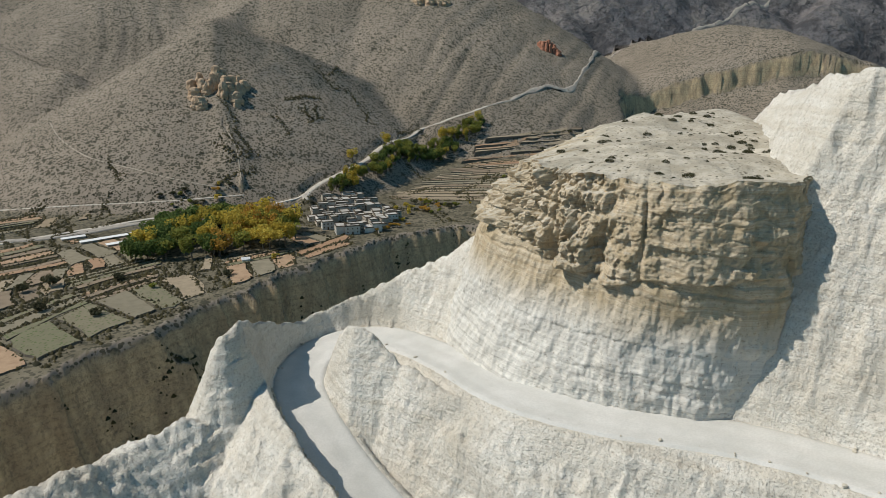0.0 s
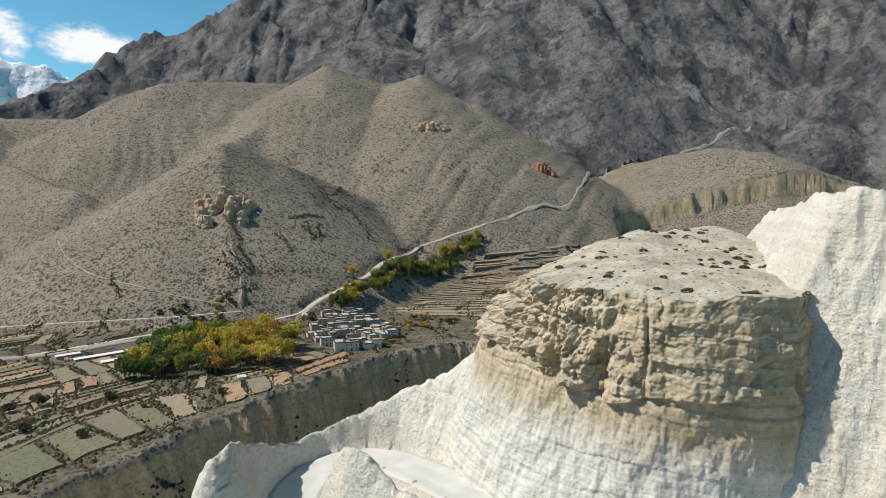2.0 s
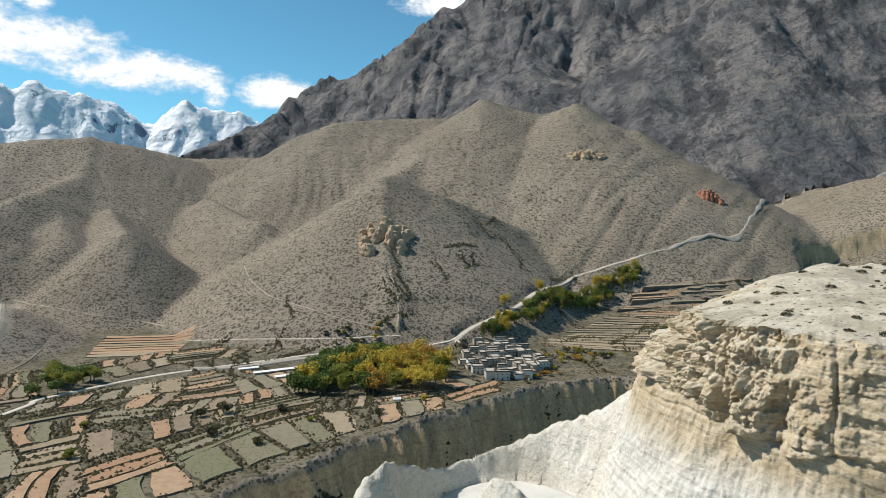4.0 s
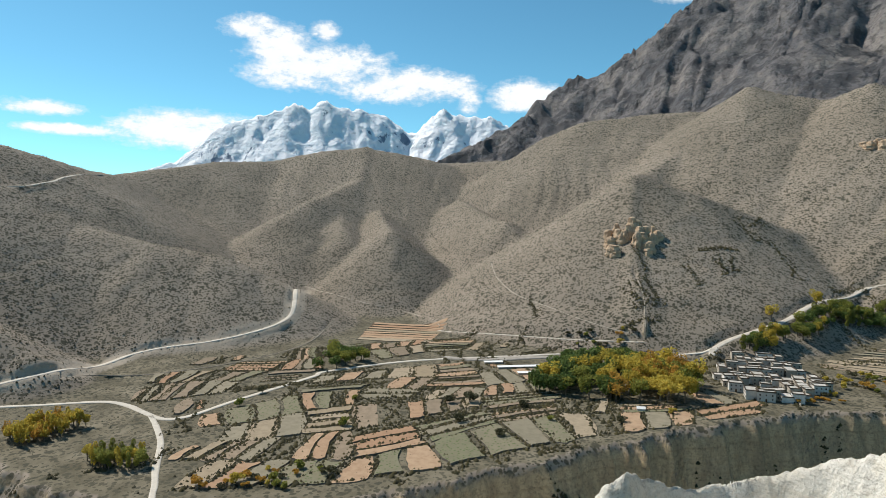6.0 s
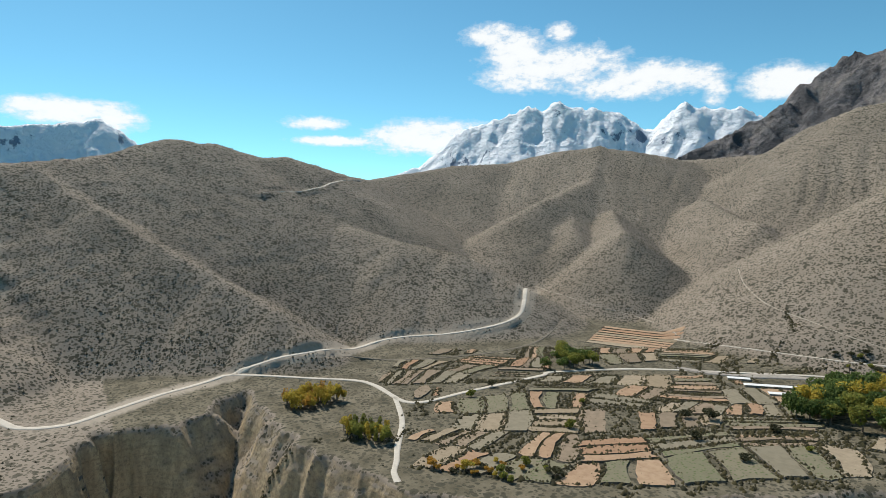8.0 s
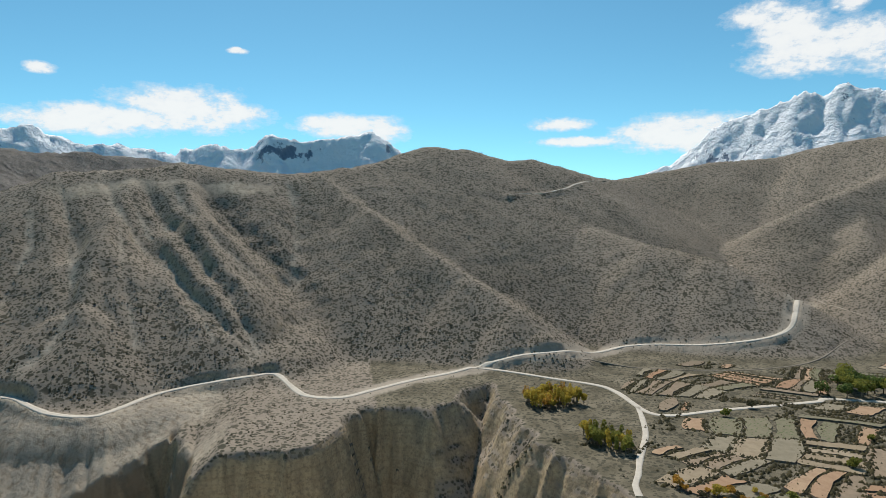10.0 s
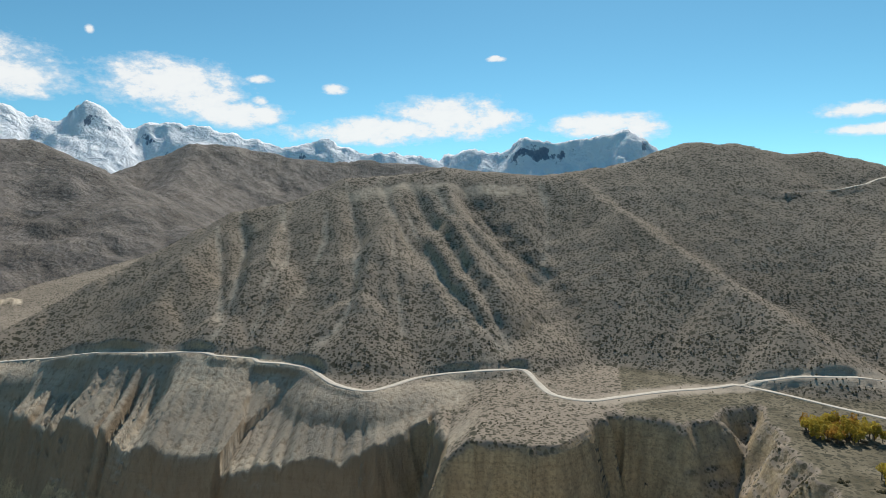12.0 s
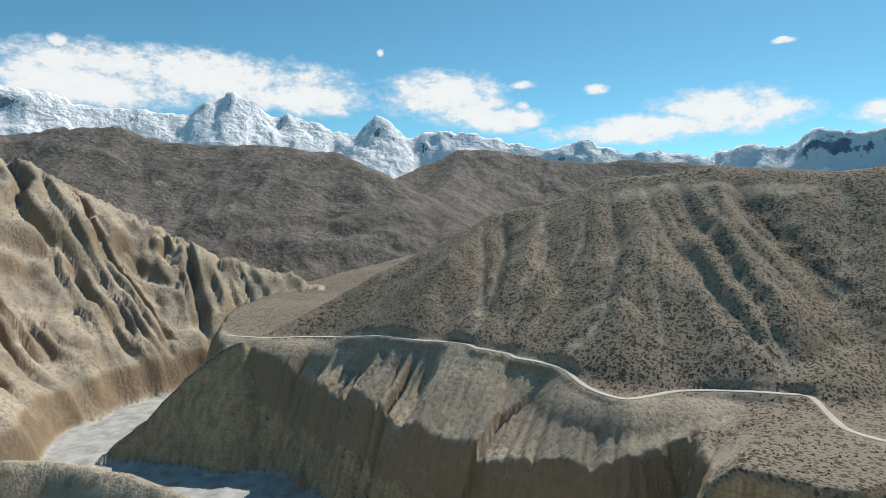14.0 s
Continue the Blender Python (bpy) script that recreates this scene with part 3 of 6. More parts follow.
def inside(x, y, poly):
    r = np.zeros(x.shape, bool)
    for (x0, y0), (x1, y1) in zip(poly, poly[1:] + poly[:1]):
        if y0 != y1:
            r ^= ((y0 > y) != (y1 > y)) & (x < (x1 - x0) * (y - y0) / (y1 - y0) + x0)
    return r


def rounded_line(pts, gap):
    """A polyline's corners rounded off, points every few metres."""
    p = np.array(pts, float)
    p = np.concatenate([p[:1] * 2 - p[1:2], p, p[-1:] * 2 - p[-2:-1]])
    out = []
    for a, b, c, d in zip(p, p[1:], p[2:], p[3:]):
        n = max(2, int(np.linalg.norm(c - b) / gap))
        for i in range(n):
            t = i / n
            out.append(0.5 * (2 * b + (c - a) * t + (2 * a - 5 * b + 4 * c - d) * t * t + (3 * b - a - 3 * c + d) * t ** 3))
    out.append(p[-2])
    return [tuple(float(v) for v in q) for q in out]


CUT_LINE = rounded_line(ROAD_CUT, 2.5)
BANK = RIM + [(-6000, 1700), (-6000, 6000), (6000, 6000), (6000, 960)]


def gully(x, y, size, seed):
    """Branching gullies, 0 on ribs to 1 in the beds."""
    wx = x + fbm(x, y, size * 2.2, 3, seed) * size * 0.8
    wy = y + fbm(x, y, size * 2.2, 3, seed + 5) * size * 0.8
    n = np.abs(fbm(wx, wy, size, 3, seed + 9))
    return 1 - np.clip(n * 2.2, 0, 1)


def land(x, y, detail=True):
    """Height of the land without its roads, and the four zone masks, at the places x, y (flat arrays)."""
    r = np.hypot(x, y)
    floor = 0.085 * np.clip(y - 540, 0, 500) + 0.16 * np.clip(y - 1040, 0, 3000)
    floor = np.where(x < -600, np.maximum(floor, 0.1 * (-600 - x)), floor)
    # the slope that falls from the spur road towards the gorge
    ds, zs = np.full(x.shape, 1e4, np.float32), np.zeros(x.shape, np.float32)
    sel = np.nonzero((y < 150) & (x < 0) & (r < 900))[0]
    if len(sel):
        ds[sel], _, zs[sel] = along(x[sel], y[sel], SPUR_ROAD)
    below = inside(x, y, [(0, 0)] + [p[:2] for p in SPUR_ROAD])
    warp = 0.987 * y - 0.157 * x + 5 * fbm(x, y, 50, 3, 5)
    ribs = np.clip(1 - 4 * np.abs(lattice(warp / 12, x / 260, 71) - 0.5), 0, 1)
    ribs2 = np.clip(1 - 4 * np.abs(lattice(warp / 4.6, x / 90, 73) - 0.5), 0, 1)
    patchy = np.clip(2.2 * lattice(warp / 60, x / 70, 79) - 0.3, 0.4, 1)
    carve = np.clip((ds - 5) / 38, 0, 1) * patchy * (11 * ribs + 5 * ribs2)
    south_end = np.clip((-y - 60) / 80, 0, 1)
    steps = np.abs(((ds + 3 * fbm(x, y, 25, 3, 7)) / 8) % 1 - 0.5) * 1.8
    floor = floor + steps * (y < 25) * (y > -75) * (x < -300) * (x > -450) * below
    north = floor + (0.6 + 1.2 * np.clip((r - 700) / 500, 0, 1)) * fbm(x, y, 90, 3, 3)
    south = np.full(x.shape, -100.0, np.float32)
    zone_n, zone_s = np.zeros((len(x), 4), np.float32), np.zeros((len(x), 4), np.float32)
    top_n, top_s = north.copy(), south.copy()
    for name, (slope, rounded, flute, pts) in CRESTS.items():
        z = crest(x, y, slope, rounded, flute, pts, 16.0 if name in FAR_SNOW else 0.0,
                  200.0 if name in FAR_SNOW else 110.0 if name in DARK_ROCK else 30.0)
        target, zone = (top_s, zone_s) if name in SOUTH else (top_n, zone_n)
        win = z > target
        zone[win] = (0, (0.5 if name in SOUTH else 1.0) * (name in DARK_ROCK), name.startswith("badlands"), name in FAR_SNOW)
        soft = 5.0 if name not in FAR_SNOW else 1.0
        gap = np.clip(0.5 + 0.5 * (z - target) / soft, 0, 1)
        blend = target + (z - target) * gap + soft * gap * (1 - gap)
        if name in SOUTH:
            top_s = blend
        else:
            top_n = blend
    lift = top_n - north
    apron = zs + 1.5 - 0.6 * np.clip(ds - 4, 0, 180)
    top_n = np.where(below & (south_end > 0), top_n + south_end * np.clip((ds - 2) / 30, 0, 1) * (np.minimum(top_n, apron) - carve - top_n), top_n)
    north = np.where(below & (south_end > 0), np.minimum(north, top_n), north)
    # hard beds under the spur's crest and the ravines that cut its flank
    beds = np.zeros(x.shape, np.float32)
    wash = np.zeros(x.shape, np.float32)
    sel = np.nonzero((x < -380) & (x > -800) & (y < 20) & (y > -480) & (lift > 1))[0]
    if len(sel):
        xs, ys = x[sel], y[sel]
        dc, uc, _ = along(xs, ys, CRESTS["spur_crest"][3][4:16])
        step = 24 + 12 * fbm(uc, uc * 0, 60, 3, 83) + 5 * (1 - np.abs(2 * lattice(uc / 13, dc / 60, 85) - 1))
        some = np.clip(1.6 * lattice(uc / 70, dc * 0, 87) - 0.25, 0, 1) * np.clip((uc - 60) / 60, 0, 1)
        cutd = np.zeros_like(dc)
        beds[sel] = np.clip((dc - step) / 3, 0, 1) * np.clip((step + 22 + 8 * fbm(xs, ys, 25, 3, 88) - dc) / 10, 0, 1) * some
        for depth, half, pts in RAVINES:
            dr, ur, _ = along(xs, ys, pts)
            dr = np.abs(dr + 0.25 * half * fbm(xs, ys, 22, 3, 89))
            whole = sum(math.hypot(b[0] - a[0], b[1] - a[1]) for a, b in zip(pts[:-1], pts[1:]))
            taper = np.clip(ur / 45, 0, 1) * np.clip((whole - ur) / 40 + 0.25, 0.25, 1)
            cutd = cutd + depth * taper * np.clip(1 - dr / half, 0, 1) ** 1.2
            wash[sel] = np.maximum(wash[sel], np.clip(1.15 - dr / (1.6 + 0.12 * half), 0, 1) * (depth < 10) * np.clip(lattice(ur / 30, ur * 0, 90) * 2 - 0.4, 0, 1))
        top_n[sel] -= np.minimum(cutd, np.clip(lift[sel] - 1.0, 0, None))
    # relief grows with the height above the valley floor
    if detail:
        rel = np.clip(lift / 60, 0, 1)
        far = np.clip((r - 1200) / 1500, 0, 1)
        near_ = np.nonzero(r < 1900)[0]
        away = np.nonzero(r > 1200)[0]
        add = np.zeros_like(top_n)
        xn, yn = x[near_], y[near_]
        add[near_] = 2.0 * fbm(xn, yn, 120, 4, 11) + 0.8 * fbm(xn, yn, 12, 3, 15) - 0.9 * gully(xn, yn, 70, 31) * (1 - far[near_])
        xf, yf = x[away], y[away]
        sharp = 1 - np.abs(fbm(xf, yf, 420, 7, 35, 0.58)) * 2
        crisp = 1 - np.abs(fbm(xf, yf, 260, 6, 36, 0.56)) * 2
        add[away] = add[away] + far[away] * zone_n[away, 1] * (55 * crisp - 30) - far[away] * ((20 - 12 * zone_n[away, 3]) * (gully(xf, yf, 230, 21) - gully(xf, yf, 330, 26)) - 6 * gully(xf, yf, 90, 25) - zone_n[away, 3] * (30 * sharp - 14))
        top_n = top_n + rel * add
        sel = np.nonzero((top_s > -99.5) & (y < 900))[0]
        xs, ys = x[sel], y[sel]
        bad, ice = zone_s[sel, 2], zone_s[sel, 3]
        sharp = 1 - np.abs(fbm(xs, ys, 420, 7, 37, 0.58)) * 2
        top_s[sel] += np.clip((top_s[sel] + 100) / 80, 0, 1) * (
            8 * fbm(xs, ys, 200, 4, 13) - 10 * (1 - bad) * gully(xs, ys, 260, 23) + ice * (30 * sharp - 14)
            + bad * (9 * gully(xs, ys, 110, 27) + 7 * gully(xs, ys, 42, 29) + 3.6 * gully(xs, ys, 17, 39) - 10) + (1 - bad) * (1 - ice) * 9 * (gully(xs, ys, 150, 33) - 0.5))
    # river cliffs on the far side: a flat bed, a step, then the slopes
    foot = np.clip((top_s + 92) / 14, 0, 1)
    top_s = np.where(top_s < -45, np.where(top_s < -78, -100 + 38 * foot, np.maximum(top_s, -62)), top_s)
    sel = np.nonzero((y < -380) & (r < 1100))[0]
    if len(sel):
        dw, uw, _ = along(x[sel], y[sel], RIVER)
        dw = dw + 9 * fbm(x[sel], y[sel], 60, 3, 92) + 5 * np.clip(1 - 4 * np.abs(lattice(uw / 24, dw / 80, 93) - 0.5), 0, 1) - 2
        near_bank = inside(x[sel], y[sel], [(0, 0)] + RIVER + [(-800, -300)])
        wall = np.where(near_bank, 0, np.clip(dw - 34, 0, None))
        v1 = np.clip(1 - 4 * np.abs(lattice(uw / 30 + 0.6 * fbm(x[sel], y[sel], 70, 3, 94), dw / 260, 95) - 0.5), 0, 1)
        v2 = np.clip(1 - 4 * np.abs(lattice(uw / 11 + 0.5 * fbm(x[sel], y[sel], 30, 3, 96), dw / 120, 97) - 0.5), 0, 1)
        v3 = np.clip(1 - 4 * np.abs(lattice(uw / 5 + 0.5 * fbm(x[sel], y[sel], 15, 3, 99), dw / 60, 100) - 0.5), 0, 1)
        grow = np.clip((wall - 14) / 40, 0, 1)
        banks = np.where(wall < 18, 2.2 * wall, 39.6 + (wall - 18) * 0.92)
        top_s[sel] = np.minimum(top_s[sel], -100 + banks + grow * (14 - 20 * v1 - 11 * v2 - 4 * v3 + 7 * fbm(x[sel], y[sel], 60, 4, 98)))
    # the gorge
    d, du = np.full(x.shape, 1e4, np.float32), np.zeros(x.shape, np.float32)
    sel = np.nonzero(r < 1400)[0]
    if len(sel):
        d[sel], du[sel], _ = along(x[sel], y[sel], RIM)
    d = d * np.where(inside(x, y, BANK), 1, -1)
    if detail:
        sel = np.nonzero(np.abs(d) < 90)[0]
        us_, zs_ = du[sel] + 5 * fbm(x[sel], y[sel], 30, 2, 42), d[sel] / 40
        chute = 1 - np.abs(2 * lattice(us_ / 21, zs_, 43) - 1)
        chink = 1 - np.abs(2 * lattice(us_ / 7, zs_ * 2, 47) - 1)
        d[sel] += 3 * fbm(x[sel], y[sel], 40, 3, 41) + (5.5 * chute ** 3 + 2.2 * chink ** 2) * np.where(y[sel] < -130, 0.45, 1.0) - 2.0 + 0.8 * fbm(x[sel], y[sel], 6, 3, 49)
    out = np.clip(-d, 0, None)
    lean = np.where(y < -60, 4.4 - 2.2 * np.clip((-60 - y) / 120, 0, 1), 4.4)
    lean = lean - 2.6 * np.clip((y - 20) / 30, 0, 1) * np.clip((-215 - x) / 25, 0, 1) * (y < 140)
    drop = np.clip(np.where(out < 3, out * 1.4, 4.2 + (out - 3) * lean), 0, 97 - 68 * np.clip((y - 480) / 220, 0, 1))
    drop = drop + 1.6 * fbm(x, out * 3, 11, 3, 44) * (drop > 4) * (drop < 94) * (y < 480)
    h = np.where(d > 0, top_n, top_n - drop)
    h = np.maximum(h, -100)
    zone = zone_n
    zone[d < -2] = 0
    worn = np.nonzero(below & (ds > 3) & (south_end > 0.02) & (d > -14))[0]
    zone[worn, 2] = 0.9 * np.clip(2.2 * south_end[worn] - 0.15 + 0.9 * fbm(x[worn], y[worn], 30, 4, 81), 0, 1) * np.clip((ds[worn] - 3) / 3, 0, 1)
    prow = crest(x, y, 2.2, 3.0, 0.12, NOSE, 0.0, 16.0) + 1.5 * fbm(x, y, 9, 3, 56)
    prow_win = (prow > h) & (prow > -99)
    h = np.where(prow_win, prow, h)
    zone[prow_win] = 0
    zone[beds > 0.05, 2] = beds[beds > 0.05]
    south_win = top_s > h
    h = np.where(south_win, top_s, h)
    zone[south_win] = zone_s[south_win]
    # the near side: cut road, fin, walls and spoil
    rd, rz = np.full(x.shape, 1e4, np.float32), np.full(x.shape, 80.0, np.float32)
    sel = np.nonzero(r < 260)[0]
    if len(sel):
        rd[sel], _, rz[sel] = along(x[sel], y[sel], CUT_LINE)
    near = rz - 1.1 * np.clip(rd - 3.5, 0, None)
    for pts, slope, rounded in ((WALL, 2.4, 1.0), (FIN, 2.2, 0.8), (SPOIL, 0.95, 0.8), (SPOIL_B, 1.0, 1.0), (CLIFF, 2.6, 2.0)):
        near = np.maximum(near, crest(x, y, slope, rounded, 0, pts))
    cut = rz + np.clip(rd - 3.0, 0, None) * 3.2
    sel = np.nonzero(r < 260)[0]
    if len(sel):
        xs, ys = x[sel], y[sel]
        n1 = 0.7 * fbm(xs, ys, 7, 4, 51, 0.55) + 0.3 * fbm(xs, ys, 1.4, 4, 53, 0.65) + 0.4 * (gully(xs, ys, 4.5, 59) - 0.5) + 0.25 * (gully(xs, ys, 1.8, 60) - 0.5)
        n1 = n1 + 0.12 * np.sin(near[sel] * 5.2 + 2.5 * fbm(xs, ys, 12, 3, 64)) * np.clip(2.5 * lattice(xs / 9, ys / 9, 66) - 0.9, 0, 1)
        near[sel] += n1 * np.clip((rd[sel] - 3) / 3, 0, 1)
        cut[sel] += np.clip(rd[sel] - 3.0, 0, 2.0) * (0.9 * fbm(xs, ys, 4, 4, 57) + 0.5 * gully(xs, ys, 2.2, 58) - 0.25)
    near = np.minimum(near, cut)
    near_win = (near > h) & (r < 400)
    h = np.where(near_win, near, h)
    zone[near_win] = (1, 0, 0, 0)
    zone2 = np.zeros_like(zone)
    zone2[:, 0] = np.clip(1.5 - lift / 2.0, 0, 1) * (d > 1) * (y > 20) * (r < 1100) * ~near_win
    zone2[:, 1] = (h < -98.5)
    zone2[:, 2] = wash
    low = crest(x, y, 1.3, 3.0, 0, NEAR_SPUR) + 1.5 * fbm(x, y, 20, 3, 55)
    low_win = low > h
    zone[low_win] = (0, 0, 1, 0)
    zone2[low_win] = 0
    return np.where(low_win, low, h).astype(np.float32), np.concatenate([zone, zone2], 1)


def profile(pts, gap=6.0):
    """A road's centre line: the corner points rounded off, and its levels smoothed over the land."""
    line = rounded_line([q[:2] for q in pts], gap)
    xy = np.array([tuple(v) for v in line], np.float32)
    z = land(xy[:, 0].copy(), xy[:, 1].copy())[0]
    pad = np.pad(z, 4, mode="edge")
    z = np.convolve(pad, np.ones(9) / 9, "valid")
    return [(float(a), float(b), float(c)) for (a, b), c in zip(xy, z)]


def near_mask(line, reach, cell=8.0):
    """Cells of a coarse grid that lie within reach of a line."""
    mask = np.zeros((420, 420), bool)
    k = int(reach / cell) + 1
    for a, b in zip(line[:-1], line[1:]):
        n = int(math.hypot(b[0] - a[0], b[1] - a[1]) / cell) + 1
        for s in range(n + 1):
            i = int((a[0] + (b[0] - a[0]) * s / n + 1600) / cell)
            j = int((a[1] + (b[1] - a[1]) * s / n + 1600) / cell)
            mask[max(i - k, 0):i + k + 1, max(j - k, 0):j + k + 1] = True
    return mask


def masked(x, y, mask, cell=8.0):
    i, j = ((x + 1600) / cell).astype(np.int32), ((y + 1600) / cell).astype(np.int32)
    ok = (i >= 0) & (j >= 0) & (i < 420) & (j < 420)
    return np.nonzero(ok & mask[np.clip(i, 0, 419), np.clip(j, 0, 419)])[0]


def height(x, y, detail=True):
    """The land with its roads benched into it."""
    h, zone = land(x, y, detail)
    for line, width, mask in ROAD_LINES:
        sel = masked(x, y, mask)
        if len(sel):
            d, _, z = along(x[sel], y[sel], line)
            k = np.clip((d - width * 0.5 - 0.6) / (width * 0.5 + 1.0), 0, 1)
            h[sel] = z * (1 - k) + h[sel] * k
            if width == 4.5:
                rag = 4 * fbm(x[sel], y[sel], 30, 3, 62)
                zone[sel, 7] = np.maximum(zone[sel, 7], np.clip((10 + rag - d) / 2.5, 0, 1) * np.clip((y[sel] + 40) / 60, 0.25, 1))
    return h, zone


# Roads and tracks: points (x, y) and width
ROADS = {}
ROADS["spur_road"] = ([(-337.6, -519.7), (-349.9, -466.3), (-378.8, -437.3), (-382.9, -382.3), (-382.7, -329.6), (-387.7, -286.7), (-387.2, -271.0), (-384.3, -261.5), (-391.4, -249.2), (-398.9, -239.7), (-395.4, -234.1), (-399.2, -214.7), (-395.8, -193.4), (-389.9, -185.2), (-377.8, -167.9), (-373.1, -151.4), (-374.8, -139.1), (-389.8, -129.9), (-408.7, -117.8), (-419.1, -96.1), (-422.7, -76.8), (-427.9, -62.4), (-437.9, -47.1), (-412.2, -33.8), (-392, -22), (-385.3, -1.2), (-400.1, 20.6), (-422.4, 53.2), (-440.2, 97.8), (-438.8, 127.9), (-438, 163.4), (-482.6, 231), (-459.2, 296.4), (-451.5, 338.8), (-455.9, 369.3), (-478.3, 394), (-573.9, 476.6), (-579.4, 490.9)], 4.5)
ROADS["field_road"] = ([(-440.2, 97.8), (-428.4, 116.3), (-406.6, 143.4), (-384.9, 168), (-366.8, 173.9), (-341.7, 173.2), (-324.5, 173.5), (-316.9, 183.6), (-320.9, 215.3), (-323.3, 247.4), (-327.3, 288.6), (-330.9, 296.7), (-311.2, 342.6), (-291.2, 372.2), (-264.8, 401.2), (-218.2, 444.4), (-165.3, 466.2), (-125.5, 490.4), (-115.1, 503.1)], 4)
ROADS["farm_lane"] = ([(-336.1, 173), (-311.6, 163.7), (-289.1, 153.4), (-262.7, 136.8), (-245.5, 127.2), (-235.8, 120.8), (-225.8, 117.6)], 3.2)
ROADS["village_road"] = ([(-112.5, 491.2), (-113.5, 506.8), (-93.1, 541.1), (-72.6, 579.7), (-56.3, 640.3), (-29.3, 707.5), (-3.2, 721.1), (31, 743.7), (82.7, 778.8)], 6)
ROADS["cone_trail"] = ([(-365.8, 467.1), (-334.9, 461), (-276.2, 460.2), (-228.5, 464.8), (-196.1, 472), (-160.1, 483.8)], 2)
ROADS["hill_track"] = ([(-721.4, 199.4), (-746.9, 239.8), (-778.2, 297.2), (-879.1, 399.6)], 5)
ROADS["upper_track"] = ([(-707.8, 483.9), (-686.1, 480.3), (-662.8, 478.1)], 5)
ROADS["canal"] = ([(-431.9, 165.6), (-438, 186.4), (-421.3, 224.8), (-408.6, 264.1), (-405.5, 309.6), (-418, 365), (-444.9, 416)], 1.5)
ROADS["cone_path"] = ([(-379.7, 598.7), (-341.4, 549.1), (-301.9, 514.4), (-277.4, 504), (-249.8, 496.5), (-223.4, 488.3), (-195.2, 484.9), (-174.5, 484.7)], 0.9)
ROADS["valley_path"] = ([(-593.7, 505.4), (-526.9, 493), (-472.9, 496.1), (-436.5, 510), (-385.4, 493.9), (-357.7, 472.8)], 0.9)
ROADS["gully_path"] = ([(-195.8, 554.3), (-177.7, 526.2), (-169.8, 507.6), (-163.4, 490.2)], 0.8)
BEDS = {}
BEDS["river_bed"] = ([(-289.7, 384.3), (-270.6, 389.2), (-254.2, 399.3), (-229, 425.6), (-196.3, 445), (-159.1, 460.9), (-129.2, 481.7)], 9)
BEDS["stream_bed"] = ([(52.6, 757.6), (82.8, 780), (132.5, 822.3), (188.6, 873.3), (319.4, 1223.1), (407.8, 1294.2), (474.3, 1315.4), (574.1, 1386.7), (735.2, 1487.1)], 5.5)

ROAD_LINES = []
for pts, width in ROADS.values():
    line = profile(pts)
    ROAD_LINES.append((line, width, near_mask(line, width + 12)))


# ---- the ground: one sheet out to the horizon, finer where the land is steep ----
def ground_sheet():
    az = np.radians(np.concatenate([np.arange(-52, 170, 0.2), np.arange(170, 308.1, 1.5)])).astype(np.float32)
    fine = np.exp(np.linspace(math.log(18), math.log(4900), 1100)).astype(np.float32)
    a2, r2 = np.meshgrid(az, fine, indexing="ij")
    z, _ = height((-np.sin(a2) * r2).ravel(), (np.cos(a2) * r2).ravel(), False)
    z = z.reshape(a2.shape)
    el = np.arctan2(z - EYE.z, r2)
    step = np.hypot(np.diff(np.log(r2), axis=1) * 0.12, np.abs(np.diff(el, axis=1)) + 0.0)
    way = np.concatenate([np.zeros((len(az), 1), np.float32), np.cumsum(step, axis=1)], axis=1)
    rows = 560
    rr = np.empty((len(az), rows), np.float32)
    for i in range(len(az)):
        rr[i] = np.interp(np.linspace(0, way[i, -1], rows), way[i], fine)
    for _ in range(2):
        rr = sum(np.roll(rr, s, axis=0) for s in range(-3, 4)) / 7
    aa = np.repeat(az[:, None], rows, axis=1)
    x, y = (-np.sin(aa) * rr).ravel(), (np.cos(aa) * rr).ravel()
    z, zone = height(x, y)
    me = bpy.data.meshes.new("ground")
    n = len(az)
    x[0::rows], y[0::rows] = 0.0, 0.0
    z[0::rows] = z[1::rows].min()
    idx = np.arange(n * rows, dtype=np.int32).reshape(n, rows)
    nxt = np.roll(idx, -1, axis=0)
    q = np.stack([idx[:, :-1], idx[:, 1:], nxt[:, 1:], nxt[:, :-1]], -1)[:, :, ::-1].reshape(-1, 4)
    me.vertices.add(n * rows)
    me.vertices.foreach_set("co", np.stack([x, y, z], 1).astype(np.float32).ravel())
    me.loops.add(len(q) * 4)
    me.loops.foreach_set("vertex_index", q.ravel())
    me.polygons.add(len(q))
    me.polygons.foreach_set("loop_start", np.arange(0, len(q) * 4, 4, dtype=np.int32))
    me.polygons.foreach_set("use_smooth", np.ones(len(q), bool))
    for key, part_ in (("zone", zone[:, :4]), ("cover", zone[:, 4:])):
        att = me.attributes.new(key, "FLOAT_COLOR", "POINT")
        att.data.foreach_set("color", np.ascontiguousarray(part_).ravel())
    me.update(calc_edges=True)
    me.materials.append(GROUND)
    return tagged(new("ground", me), "dry mountain valley ground with scrub and cliffs", "terrain", kind="structure")


ground = ground_sheet()


# ---- helpers for things ----
def mesh_of(name, bm, material):
    me = bpy.data.meshes.new(name)
    bm.to_mesh(me)
    bm.free()
    me.materials.append(material)
    return me


def part(name, bm, material, parent, label=""):
    """One mesh part under a thing or another part."""
    ob = new(name, mesh_of(name, bm, material))
    ob.parent = parent
    return tagged(ob, label)


